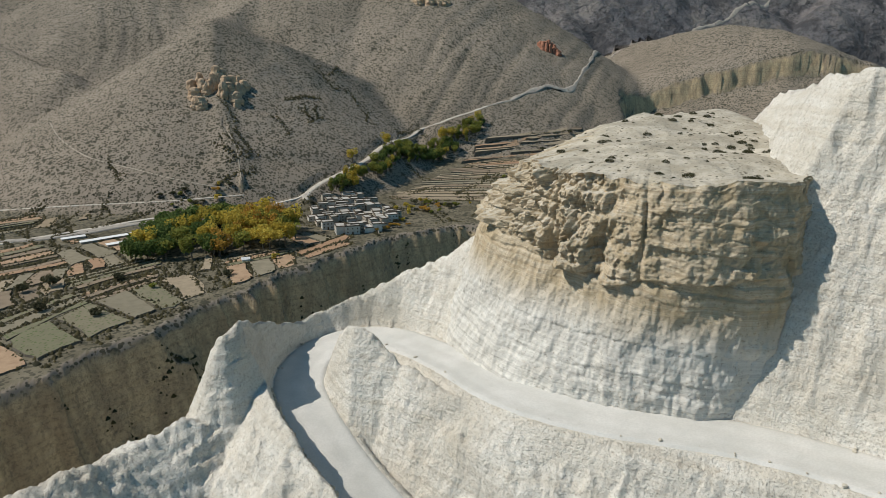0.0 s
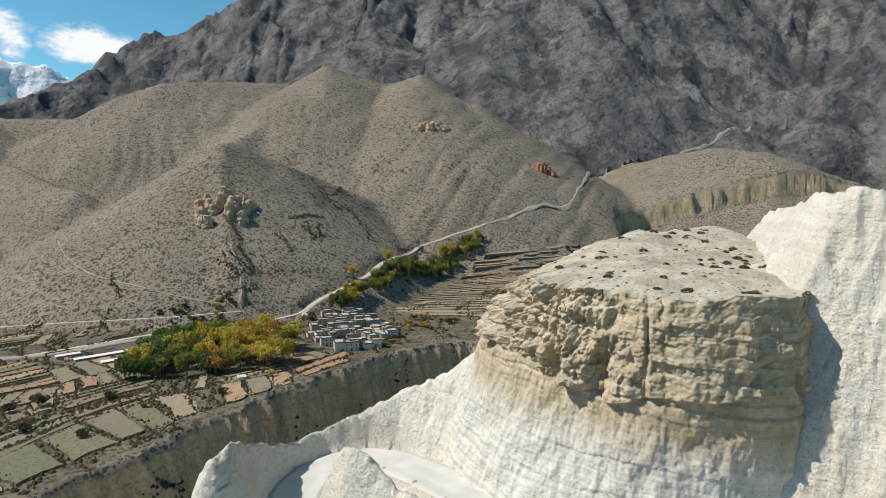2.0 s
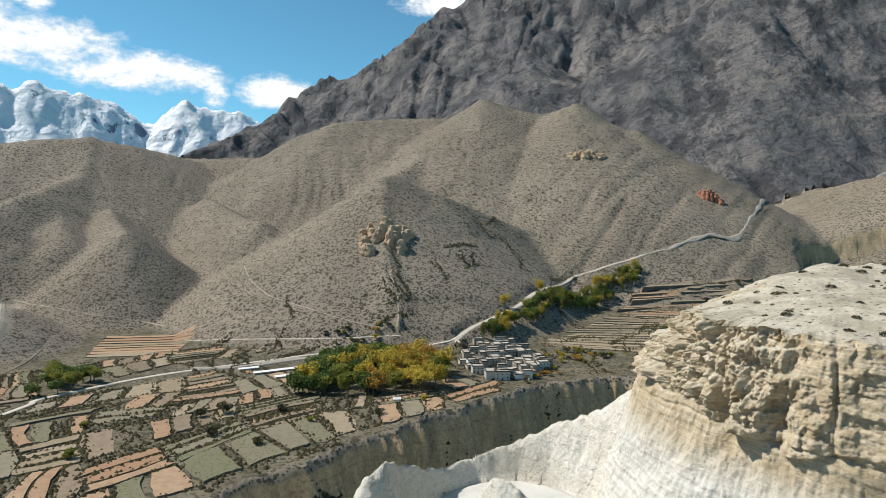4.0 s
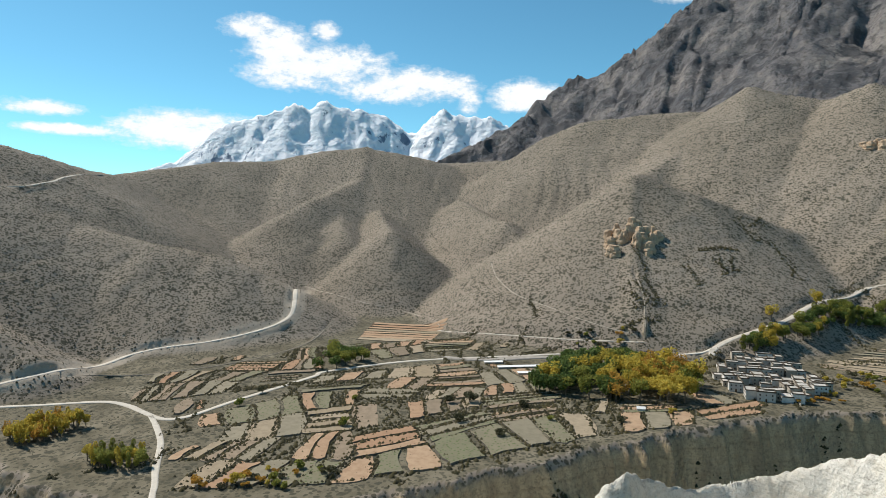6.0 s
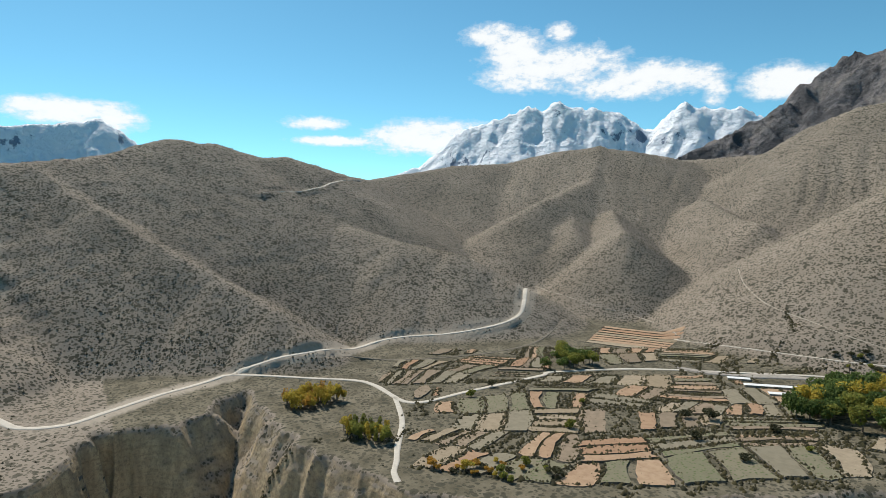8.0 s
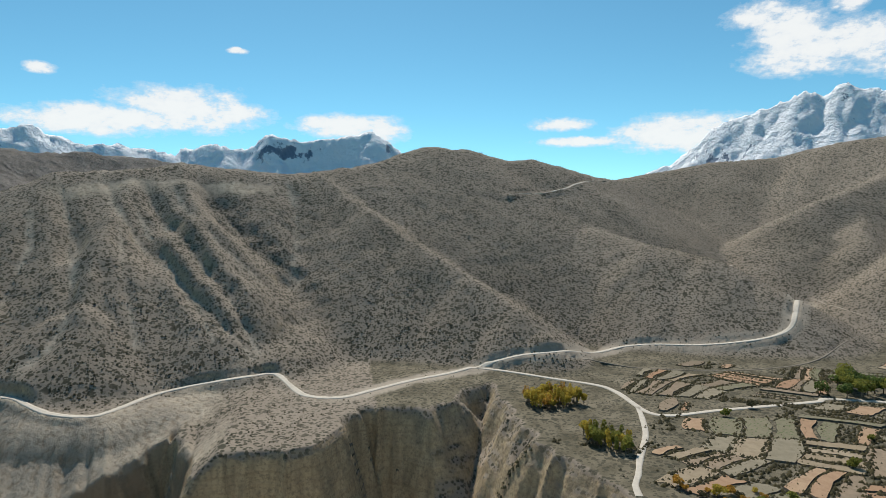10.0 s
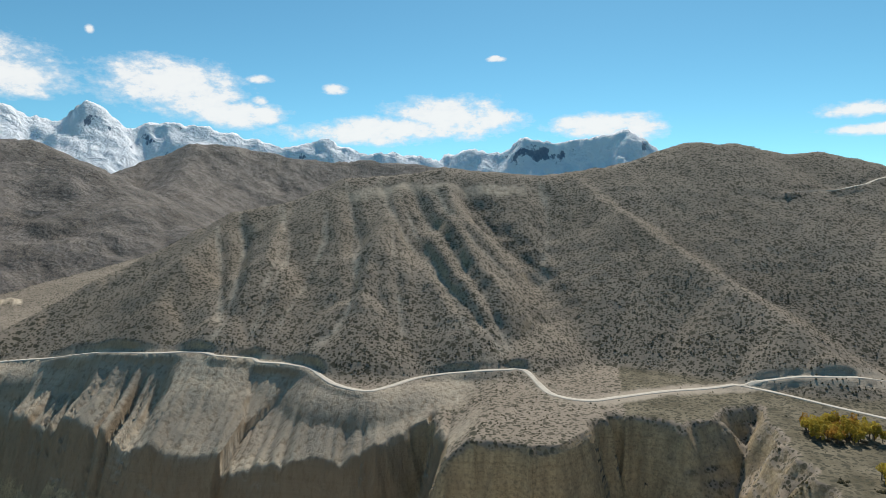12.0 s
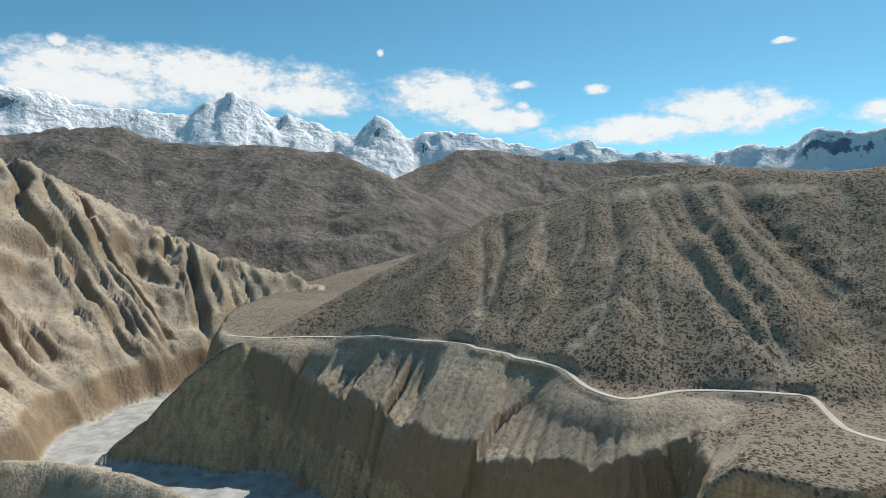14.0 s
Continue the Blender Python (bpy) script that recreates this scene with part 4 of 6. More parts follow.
def grid_mesh(name, xyz, material, close=False, smooth=True):
    """A mesh from a rows x columns array of points; close joins the last column to the first."""
    n, m = xyz.shape[:2]
    idx = np.arange(n * m, dtype=np.int32).reshape(n, m)
    nxt = np.roll(idx, -1, axis=1)
    if not close:
        idx, nxt = idx[:, :-1], idx[:, 1:]
    q = np.stack([idx[:-1], nxt[:-1], nxt[1:], idx[1:]], -1).reshape(-1, 4)
    me = bpy.data.meshes.new(name)
    me.vertices.add(n * m)
    me.vertices.foreach_set("co", np.ascontiguousarray(xyz, np.float32).ravel())
    me.loops.add(len(q) * 4)
    me.loops.foreach_set("vertex_index", q.ravel())
    me.polygons.add(len(q))
    me.polygons.foreach_set("loop_start", np.arange(0, len(q) * 4, 4, dtype=np.int32))
    me.polygons.foreach_set("use_smooth", np.full(len(q), smooth))
    me.update(calc_edges=True)
    me.materials.append(material)
    return me


def poly_mesh(name, verts, faces, material):
    me = bpy.data.meshes.new(name)
    me.from_pydata(verts, [], faces)
    me.update()
    me.materials.append(material)
    return me


GX, GY, CELL = np.arange(-640, 300, 2.5), np.arange(-640, 1000, 2.5), 2.5
_ax, _ay = np.meshgrid(GX, GY, indexing="ij")
LEVELS = height(_ax.ravel().astype(np.float32), _ay.ravel().astype(np.float32))[0].reshape(_ax.shape)
BED_LINES = {name: profile(pts) for name, (pts, _) in BEDS.items()}
ROAD_GAP = np.full(_ax.size, 40.0, np.float32)
for line, width in [(a, b) for a, b, _ in ROAD_LINES] + [(BED_LINES[k], BEDS[k][1]) for k in BEDS]:
    _sel = masked(_ax.ravel(), _ay.ravel(), near_mask(line, width + 20))
    if len(_sel):
        ROAD_GAP[_sel] = np.minimum(ROAD_GAP[_sel], along(_ax.ravel()[_sel], _ay.ravel()[_sel], line)[0] - width / 2)
ROAD_GAP = ROAD_GAP.reshape(_ax.shape)
RIM_GAP = along(_ax.ravel()[::1].astype(np.float32), _ay.ravel().astype(np.float32), RIM)[0].reshape(_ax.shape)


def lookup(table, xs, ys):
    u, v = np.clip((np.asarray(xs, float) - GX[0]) / CELL, 0, len(GX) - 1.001), np.clip((np.asarray(ys, float) - GY[0]) / CELL, 0, len(GY) - 1.001)
    i, j = u.astype(int), v.astype(int)
    fu, fv = u - i, v - j
    return (table[i, j] * (1 - fu) + table[i + 1, j] * fu) * (1 - fv) + (table[i, j + 1] * (1 - fu) + table[i + 1, j + 1] * fu) * fv


def level(x, y):
    """Height of the ground at one place."""
    return float(lookup(LEVELS, [x], [y])[0])


def levels(xs, ys):
    return lookup(LEVELS, xs, ys)


def rim_distance(x, y):
    return float(lookup(RIM_GAP, [x], [y])[0])


def clear_of_roads(xs, ys, gap):
    return float(lookup(ROAD_GAP, xs, ys).min()) > gap


def box(bm, x0, x1, y0, y1, z0, z1):
    v = [bm.verts.new(p) for p in ((x0, y0, z0), (x1, y0, z0), (x1, y1, z0), (x0, y1, z0),
                                   (x0, y0, z1), (x1, y0, z1), (x1, y1, z1), (x0, y1, z1))]
    for f in ((3, 2, 1, 0), (4, 5, 6, 7), (0, 1, 5, 4), (1, 2, 6, 5), (2, 3, 7, 6), (3, 0, 4, 7)):
        bm.faces.new([v[i] for i in f])


# ---- the mesa beside the road ----
def mesa_material():
    k = Mat("banded_mesa_rock", 0.95)
    z = k.split(k.pos)[2]
    wav = k.math("ADD", z, k.math("MULTIPLY", k.noise(0.12, 3), 1.6))
    cz = k.n.new("ShaderNodeCombineXYZ")
    k.l.new(wav, cz.inputs[2])
    high = k.ramp(k.math("MULTIPLY", k.math("SUBTRACT", wav, 80.0), 0.04), (0.36, 0.0), (0.5, 1.0))
    fine = k.noise(2.2, 5, 0.75, cz.outputs[0])
    grit = k.noise(3.0, 8, 0.82)
    low = k.ramp(k.noise(0.35, 6), (0.3, (0.56, 0.53, 0.47)), (0.7, (0.7, 0.68, 0.62)))
    low = k.mix(k.ramp(fine, (0.45, 0.0), (0.62, 0.6)), low, (0.36, 0.34, 0.31))
    up = k.ramp(fine, (0.34, (0.33, 0.255, 0.165)), (0.5, (0.49, 0.41, 0.295)), (0.66, (0.57, 0.5, 0.385)))
    up = k.mix(k.ramp(k.noise(0.5, 5), (0.42, 0.0), (0.62, 0.7)), up, (0.37, 0.29, 0.175))
    col = k.mix(high, low, up)
    col = k.mix(k.ramp(grit, (0.38, 0.7), (0.45, 0.0)), col, (0.2, 0.165, 0.115))
    nz = k.split(k.g.outputs["Normal"])[2]
    sand = k.ramp(k.noise(0.8, 6), (0.3, (0.42, 0.37, 0.28)), (0.6, (0.55, 0.5, 0.41)))
    sand = k.mix(k.ramp(k.noise(0.25, 5), (0.4, 0.0), (0.62, 0.7)), sand, (0.3, 0.265, 0.2))
    sand = k.mix(k.ramp(k.voronoi(1.4), (0.16, 0.8), (0.26, 0.0)), sand, (0.14, 0.125, 0.09))
    sand = k.mix(k.ramp(k.voronoi(3.0), (0.16, 0.6), (0.28, 0.0)), sand, (0.2, 0.18, 0.13))
    col = k.mix(k.ramp(nz, (0.6, 0.0), (0.85, 1.0)), col, sand)
    k.color(col)
    k.bump(k.noise(1.3, 6), 0.7, 0.35)
    k.bump(grit, 0.6, 0.1)
    return k.m


MESA = mesa_material()
MESA_FOOT = [(31.1, 49.8), (26.5, 48.8), (19.4, 50), (11.9, 52.3), (5.1, 57.8), (1.5, 65), (-0.5, 71.5), (-1, 80), (8, 92), (26, 100), (44, 98), (47, 86), (43, 70), (36.5, 56)]
MESA_LEDGE = [(29.2, 49.6, 95.4), (24.8, 49.3, 95.3), (20.6, 50.5, 94.9), (15.1, 55.2, 93.3), (13, 58.2, 93.2), (9, 63.3, 94.4), (5.2, 69.3, 95.7), (5.2, 75.8, 95.4),
              (8, 83, 96), (18, 90, 97), (32, 95, 98), (43, 94, 98), (42, 78, 97), (37.5, 62, 96), (33.5, 54, 95.5)]
MESA_RIM = [(28.7, 50.6, 103.7), (24.2, 50.6, 103.9), (20, 51.8, 103.4), (15.9, 55.8, 103), (12.1, 60.8, 102.9), (10.6, 67.2, 102.6), (12.8, 74.9, 101.6), (14, 80, 101.5), (19.3, 84, 104.2),
            (31.9, 91, 106), (40.6, 91, 106.7), (40, 77, 105.2), (35.5, 62, 104), (32, 54, 103.6)]
MESA_MID = Vector((24.0, 70.0))


def ring(points, count):
    """Radius (and height) of an outline about the mesa's middle, by heading."""
    ang = [math.atan2(p[1] - MESA_MID.y, p[0] - MESA_MID.x) for p in points]
    order = np.argsort(ang)
    a = np.array([ang[i] for i in order])
    r = np.array([math.hypot(points[i][0] - MESA_MID.x, points[i][1] - MESA_MID.y) for i in order])
    th = np.linspace(-math.pi, math.pi, count, endpoint=False)
    a3, r3 = np.concatenate([a - 2 * math.pi, a, a + 2 * math.pi]), np.tile(r, 3)
    rad = np.interp(th, a3, r3)
    if len(points[0]) > 2:
        return th, rad, np.interp(th, a3, np.tile(np.array([points[i][2] for i in order]), 3))
    return th, rad, None


def smooth_ring(v, n):
    return sum(np.roll(v, s) for s in range(-n, n + 1)) / (2 * n + 1)


def build_mesa():
    count, rows = 1100, 260
    th, foot, _ = ring(MESA_FOOT, count)
    _, mid, zm = ring(MESA_LEDGE, count)
    _, rim, zr = ring(MESA_RIM, count)
    foot, rim, zr, mid, zm = smooth_ring(foot, 11), smooth_ring(rim, 7), smooth_ring(zr, 9), smooth_ring(mid, 9), smooth_ring(zm, 9)
    turn = th * 30
    chip = 0.5 * fbm(turn, turn * 0 + 3, 5, 4, 72, 0.6)
    h = np.linspace(0, 1, rows)[:, None]
    z0 = 77.0
    arc = (th * 30)[None, :] + 0 * h
    # a smooth fluted slope below, stepped hard beds above; the line between them dips and wanders
    zm = zm + 0.7 * fbm(turn, turn * 0, 9, 3, 70)
    low_, up_ = np.clip(h / 0.55, 0, 1), np.clip((h - 0.55) / 0.45, 0, 1)
    z = z0 + (zm - z0)[None, :] * low_ + (zr - zm)[None, :] * up_ + chip[None, :] * h ** 12
    # sunny flank: broken blocks; shaded front: a sheer banded face
    flank = np.clip((MESA_MID.x - 6 - (MESA_MID.x + np.cos(th) * mid)) / 5, 0, 1)[None, :]
    rise = np.floor(up_ * 5 + 0.5 * fbm(arc, z, 4.0, 3, 78)) / 5
    climb = np.clip(0.55 * rise + 0.45 * up_, 0, 1)
    rad = np.where(h < 0.55, foot + (mid - foot) * low_ ** 0.9, mid + (rim - mid) * climb)
    hard = np.clip((h - 0.555) / 0.012, 0, 1)
    rnd = np.random.RandomState(12)
    edges = np.cumsum(rnd.uniform(0.3, 1.3, 60)) + 82
    zw = z + 0.5 * fbm(arc, z * 0, 14, 3, 81) + 0.12 * fbm(arc, z, 1.5, 3, 82)
    k = np.searchsorted(edges, zw.ravel()).reshape(z.shape)
    stand = rnd.uniform(-0.5, 0.5, 80)[k]
    size = rnd.uniform(0.8, 2.6, 80)[k]
    blocks = rnd.uniform(-0.5, 0.5, (80, 512))
    cell = (np.floor(arc / size + 0.5 * fbm(arc, z, 2.0, 3, 84) + k * 3.7).astype(int)) & 511
    broken = blocks[k, cell] * np.clip(lattice(arc / 7, z / 3, 86) * 2.4 - 0.6, 0.05, 1.2)
    rough = fbm(arc, z, 3.2, 6, 87, 0.62)
    strength = 0.4 + 0.75 * flank
    rad = rad + hard * (0.55 + strength * (0.5 * stand + 0.8 * broken + 1.0 * rough))
    rad = rad + (1 - hard) * (0.3 * fbm(arc, z, 3.0, 4, 91) + 0.14 * fbm(arc, z * 0.5, 1.1, 4, 93, 0.6) + 0.2 * stand)
    rad = rad - hard * 0.7 * np.clip(gully(arc, z * 0.35, 9, 97) - 0.6, 0, 1) * 2
    x = MESA_MID.x + rad * np.cos(th)[None, :]
    y = MESA_MID.y + rad * np.sin(th)[None, :]
    side = np.stack([x, y, z], -1)
    # the top: a gentle, sandy slope
    inner = 60
    s = np.linspace(1, 0, inner)[1:, None] ** 0.9
    tx = MESA_MID.x + (x[-1] - MESA_MID.x)[None, :] * s
    ty = MESA_MID.y + (y[-1] - MESA_MID.y)[None, :] * s
    plane = 103.7 + 0.075 * (ty - 55) + 0.12 * np.minimum(tx - 19, 0)
    tz = zr[None, :] * s ** 3 + plane * (1 - s ** 3) + chip[None, :] * s ** 14 + 0.6 * fbm(tx, ty, 6, 4, 99) * (1 - s ** 6)
    top = np.stack([tx, ty, tz], -1)
    root = tagged(new("mesa"), "pale banded rock mesa with ledges above a cut road", "rock formation")
    face = new("cliff_face", grid_mesh("cliff_face", side, MESA, close=True))
    cap = new("cap", grid_mesh("cap", np.concatenate([side[-1:], top]), MESA, close=True))
    face.parent = cap.parent = root
    tagged(cap, "sandy cap of the mesa")
    return cap


mesa_cap = build_mesa()


# ---- roads and river beds ----
def ribbon(name, line, width, material, lift=0.22, ragged=0.16):
    p = np.array([q[:2] for q in line], float)
    d = np.gradient(p, axis=0)
    d /= np.linalg.norm(d, axis=1)[:, None] + 1e-9
    nrm = np.stack([-d[:, 1], d[:, 0]], 1)
    cols = []
    wob = 1 + ragged * fbm(p[:, 0], p[:, 1], 14, 3, 101)
    for k in (-0.5, -0.46, -0.2, 0.0, 0.2, 0.46, 0.5):
        q = p + nrm * (k * width * wob)[:, None]
        z = height(q[:, 0].astype(np.float32), q[:, 1].astype(np.float32))[0] + (lift if abs(k) < 0.49 else -0.5)
        cols.append(np.stack([q[:, 0], q[:, 1], z], -1))
    me = grid_mesh(name, np.stack(cols, 0), material)
    me.flip_normals()
    return new(name, me)


def dense(line, gap=2.0):
    out = []
    for a, b in zip(line[:-1], line[1:]):
        n = max(1, int(math.hypot(b[0] - a[0], b[1] - a[1]) / gap))
        out += [tuple(a[i] + (b[i] - a[i]) * t / n for i in range(len(a))) for t in range(n)]
    return out + [line[-1]]


ROAD_LABELS = {"spur_road": "pale dirt road benched into the scrub hillside", "field_road": "pale farm road winding between the fields",
               "farm_lane": "narrow dirt lane down to the gorge", "village_road": "wide gravel road leading out of the village",
               "cone_trail": "thin foot trail along the foot of the hill", "hill_track": "pale track crossing the upper hillside",
               "cone_path": "thin worn footpath crossing the scrub slope", "valley_path": "thin pale footpath along the valley side", "gully_path": "narrow worn path straight down the hill",
               "upper_track": "short pale road bend on the slope", "canal": "dry irrigation ditch along the hillside"}
PATH_SOIL = gravel_material("worn_path_soil", (0.33, 0.285, 0.225), (0.44, 0.385, 0.31))
CANAL_EARTH = gravel_material("ditch_earth", (0.16, 0.14, 0.11), (0.24, 0.21, 0.17))
for (name, (pts, width)), (line, _, _) in zip(ROADS.items(), ROAD_LINES):
    mat = CANAL_EARTH if name == "canal" else PATH_SOIL if name.endswith("_path") else GRAVEL if name == "village_road" else ROAD_DIRT
    tagged(ribbon(name, dense(line), width, mat), ROAD_LABELS[name], "road", kind="structure")
for name, (pts, width) in BEDS.items():
    tagged(ribbon(name, dense(BED_LINES[name], 4.0), width, BED_GRAVEL, 0.6, 0.9), "grey gravel bed of a braided stream", "river bed", kind="structure")


def cut_road():
    """The road through the pale cutting and round its hairpin."""
    line = dense(CUT_LINE, 0.8)
    p = np.array([q[:2] for q in line], float)
    d = np.gradient(p, axis=0)
    d /= np.linalg.norm(d, axis=1)[:, None] + 1e-9
    nrm = np.stack([-d[:, 1], d[:, 0]], 1)
    cols = []
    for k in np.linspace(-1, 1, 15):
        q = p + nrm * k * 3.3
        z = np.array([v[2] for v in line]) + 0.1 + 0.12 * k * k - 0.05 * (abs(abs(k) - 0.35) < 0.12) + 0.04 * fbm(q[:, 0], q[:, 1], 2.0, 3, 103) - 0.6 * (abs(k) > 0.95)
        cols.append(np.stack([q[:, 0], q[:, 1], z], -1))
    me = grid_mesh("mountain_road", np.stack(cols, 0), ROAD_PALE)
    me.flip_normals()
    return tagged(new("mountain_road", me), "pale dusty road curving through a hairpin cutting", "road", kind="structure")


cut_road()


# ---- fields ----
def field_material(name, a, b, row=0.0, plant=None):
    k = Mat(name, 0.95)
    col = k.mix(k.rand(), a, b)
    col = k.mix(k.ramp(k.noise(0.25, 5), (0.35, 0.5), (0.6, 0.0)), col, tuple(v * 0.72 for v in a))
    if plant:
        rows_ = k.ramp(k.voronoi(0.55), (0.22, 1.0), (0.36, 0.0))
        col = k.mix(rows_, col, plant)
    k.color(col).bump(k.noise(1.5, 5), 0.5, 0.15)
    return k.m


FIELD_MATS = [field_material("bare_orange_soil", (0.33, 0.205, 0.125), (0.4, 0.28, 0.18)),
              field_material("straw_stubble", (0.28, 0.22, 0.145), (0.35, 0.285, 0.2)),
              field_material("grey_fallow_soil", (0.21, 0.185, 0.13), (0.28, 0.24, 0.17)),
              field_material("brown_ploughed_soil", (0.21, 0.165, 0.115), (0.28, 0.215, 0.15)),
              field_material("green_planted_soil", (0.21, 0.185, 0.125), (0.17, 0.165, 0.1), plant=(0.1, 0.12, 0.05))]
STONE_BANK = gravel_material("dry_stone_bank", (0.1, 0.088, 0.07), (0.17, 0.15, 0.12))
FIELD_WORDS = ["bare orange soil field on a stone terrace", "straw-coloured stubble field on a stone terrace", "grey fallow field on a stone terrace",
               "brown ploughed field on a stone terrace", "terraced field with rows of green plants"]


def plot(corners, raise_, kind, group):
    """A terraced field: a level bed with uneven edges on a stone bank."""
    n = 7
    edge, bows = [], [random.uniform(-2.6, 2.6) for _ in range(4)]
    for i in range(4):
        a, b = Vector(corners[i]), Vector(corners[(i + 1) % 4])
        for j in range(n):
            p = a.lerp(b, j / n)
            side = (b - a).normalized()
            bow = bows[i] * math.sin(math.pi * j / n)
            edge.append((p.x - side.y * bow + random.uniform(-0.5, 0.5), p.y + side.x * bow + random.uniform(-0.5, 0.5)))
    cx, cy = sum(p[0] for p in edge) / len(edge), sum(p[1] for p in edge) / len(edge)
    pts = edge + [(cx + (p[0] - cx) * 0.5, cy + (p[1] - cy) * 0.5) for p in edge] + [(cx, cy)]
    z = levels([p[0] for p in pts], [p[1] for p in pts])
    flat = float(np.mean(z)) + raise_
    zz = 0.75 * flat + 0.25 * (z + raise_)
    m = len(edge)
    zz = np.maximum(zz, z + 0.12)
    bed = poly_mesh("field", [(*p, float(q)) for p, q in zip(pts, zz)],
                    [(i, (i + 1) % m, m + (i + 1) % m, m + i) for i in range(m)] + [(m + i, m + (i + 1) % m, 2 * m) for i in range(m)], FIELD_MATS[kind])
    ob = tagged(new("field", bed), FIELD_WORDS[kind], "field", group)
    bank = [(*p, float(q) - 0.03) for p, q in zip(edge, zz[:m])] + [(cx + (p[0] - cx) * 1.04, cy + (p[1] - cy) * 1.04, float(b) - 0.6) for p, b in zip(edge, z[:m])]
    low = new("bank", poly_mesh("bank", bank, [(i, m + i, m + (i + 1) % m, (i + 1) % m) for i in range(m)], STONE_BANK))
    low.parent = ob
    return ob


HEDGE = []


GROVES = [  # outline corners, kinds of tree and their number
    ([(-188, 340), (-136, 350), (-90, 372), (-112, 440), (-150, 450), (-196, 420)], "mixed", 105),
    ([(-98, 506), (-78, 524), (-24, 632), (50, 722), (38, 734), (-44, 646), (-88, 560)], "light", 120),
    ([(-345, 300), (-292, 306), (-330, 352), (-370, 340)], "green", 18),
    ([(-360, 108), (-338, 112), (-346, 146), (-368, 136)], "yellow", 40),
    ([(-285, 118), (-264, 132), (-279, 142), (-302, 124)], "poplar", 32),
    ([(-52, 460), (-10, 470), (30, 505), (-20, 512)], "low", 26),
    ([(-48, 405), (-22, 420), (-30, 455), (-46, 440)], "low", 14),
    ([(-250, 120), (-205, 150), (-190, 190), (-212, 178), (-240, 140)], "low", 22),
    ([(-215, 458), (-165, 478), (-170, 492), (-225, 470)], "low", 16),
]


def in_any_grove(x, y):
    p = (np.array([x], np.float32), np.array([y], np.float32))
    return any(inside(*p, g[0])[0] for g in GROVES if g[1] not in ("low", "yellow"))


VILLAGE = [(-106, 452), (-108, 503), (-66, 520), (-36, 466), (-38, 410), (-66, 398), (-84, 420)]


SCREE = [(-470, 40), (-470, 112), (-428, 116), (-384, 168), (-336, 173), (-289, 153), (-245, 127), (-226, 117), (-240, 80)]


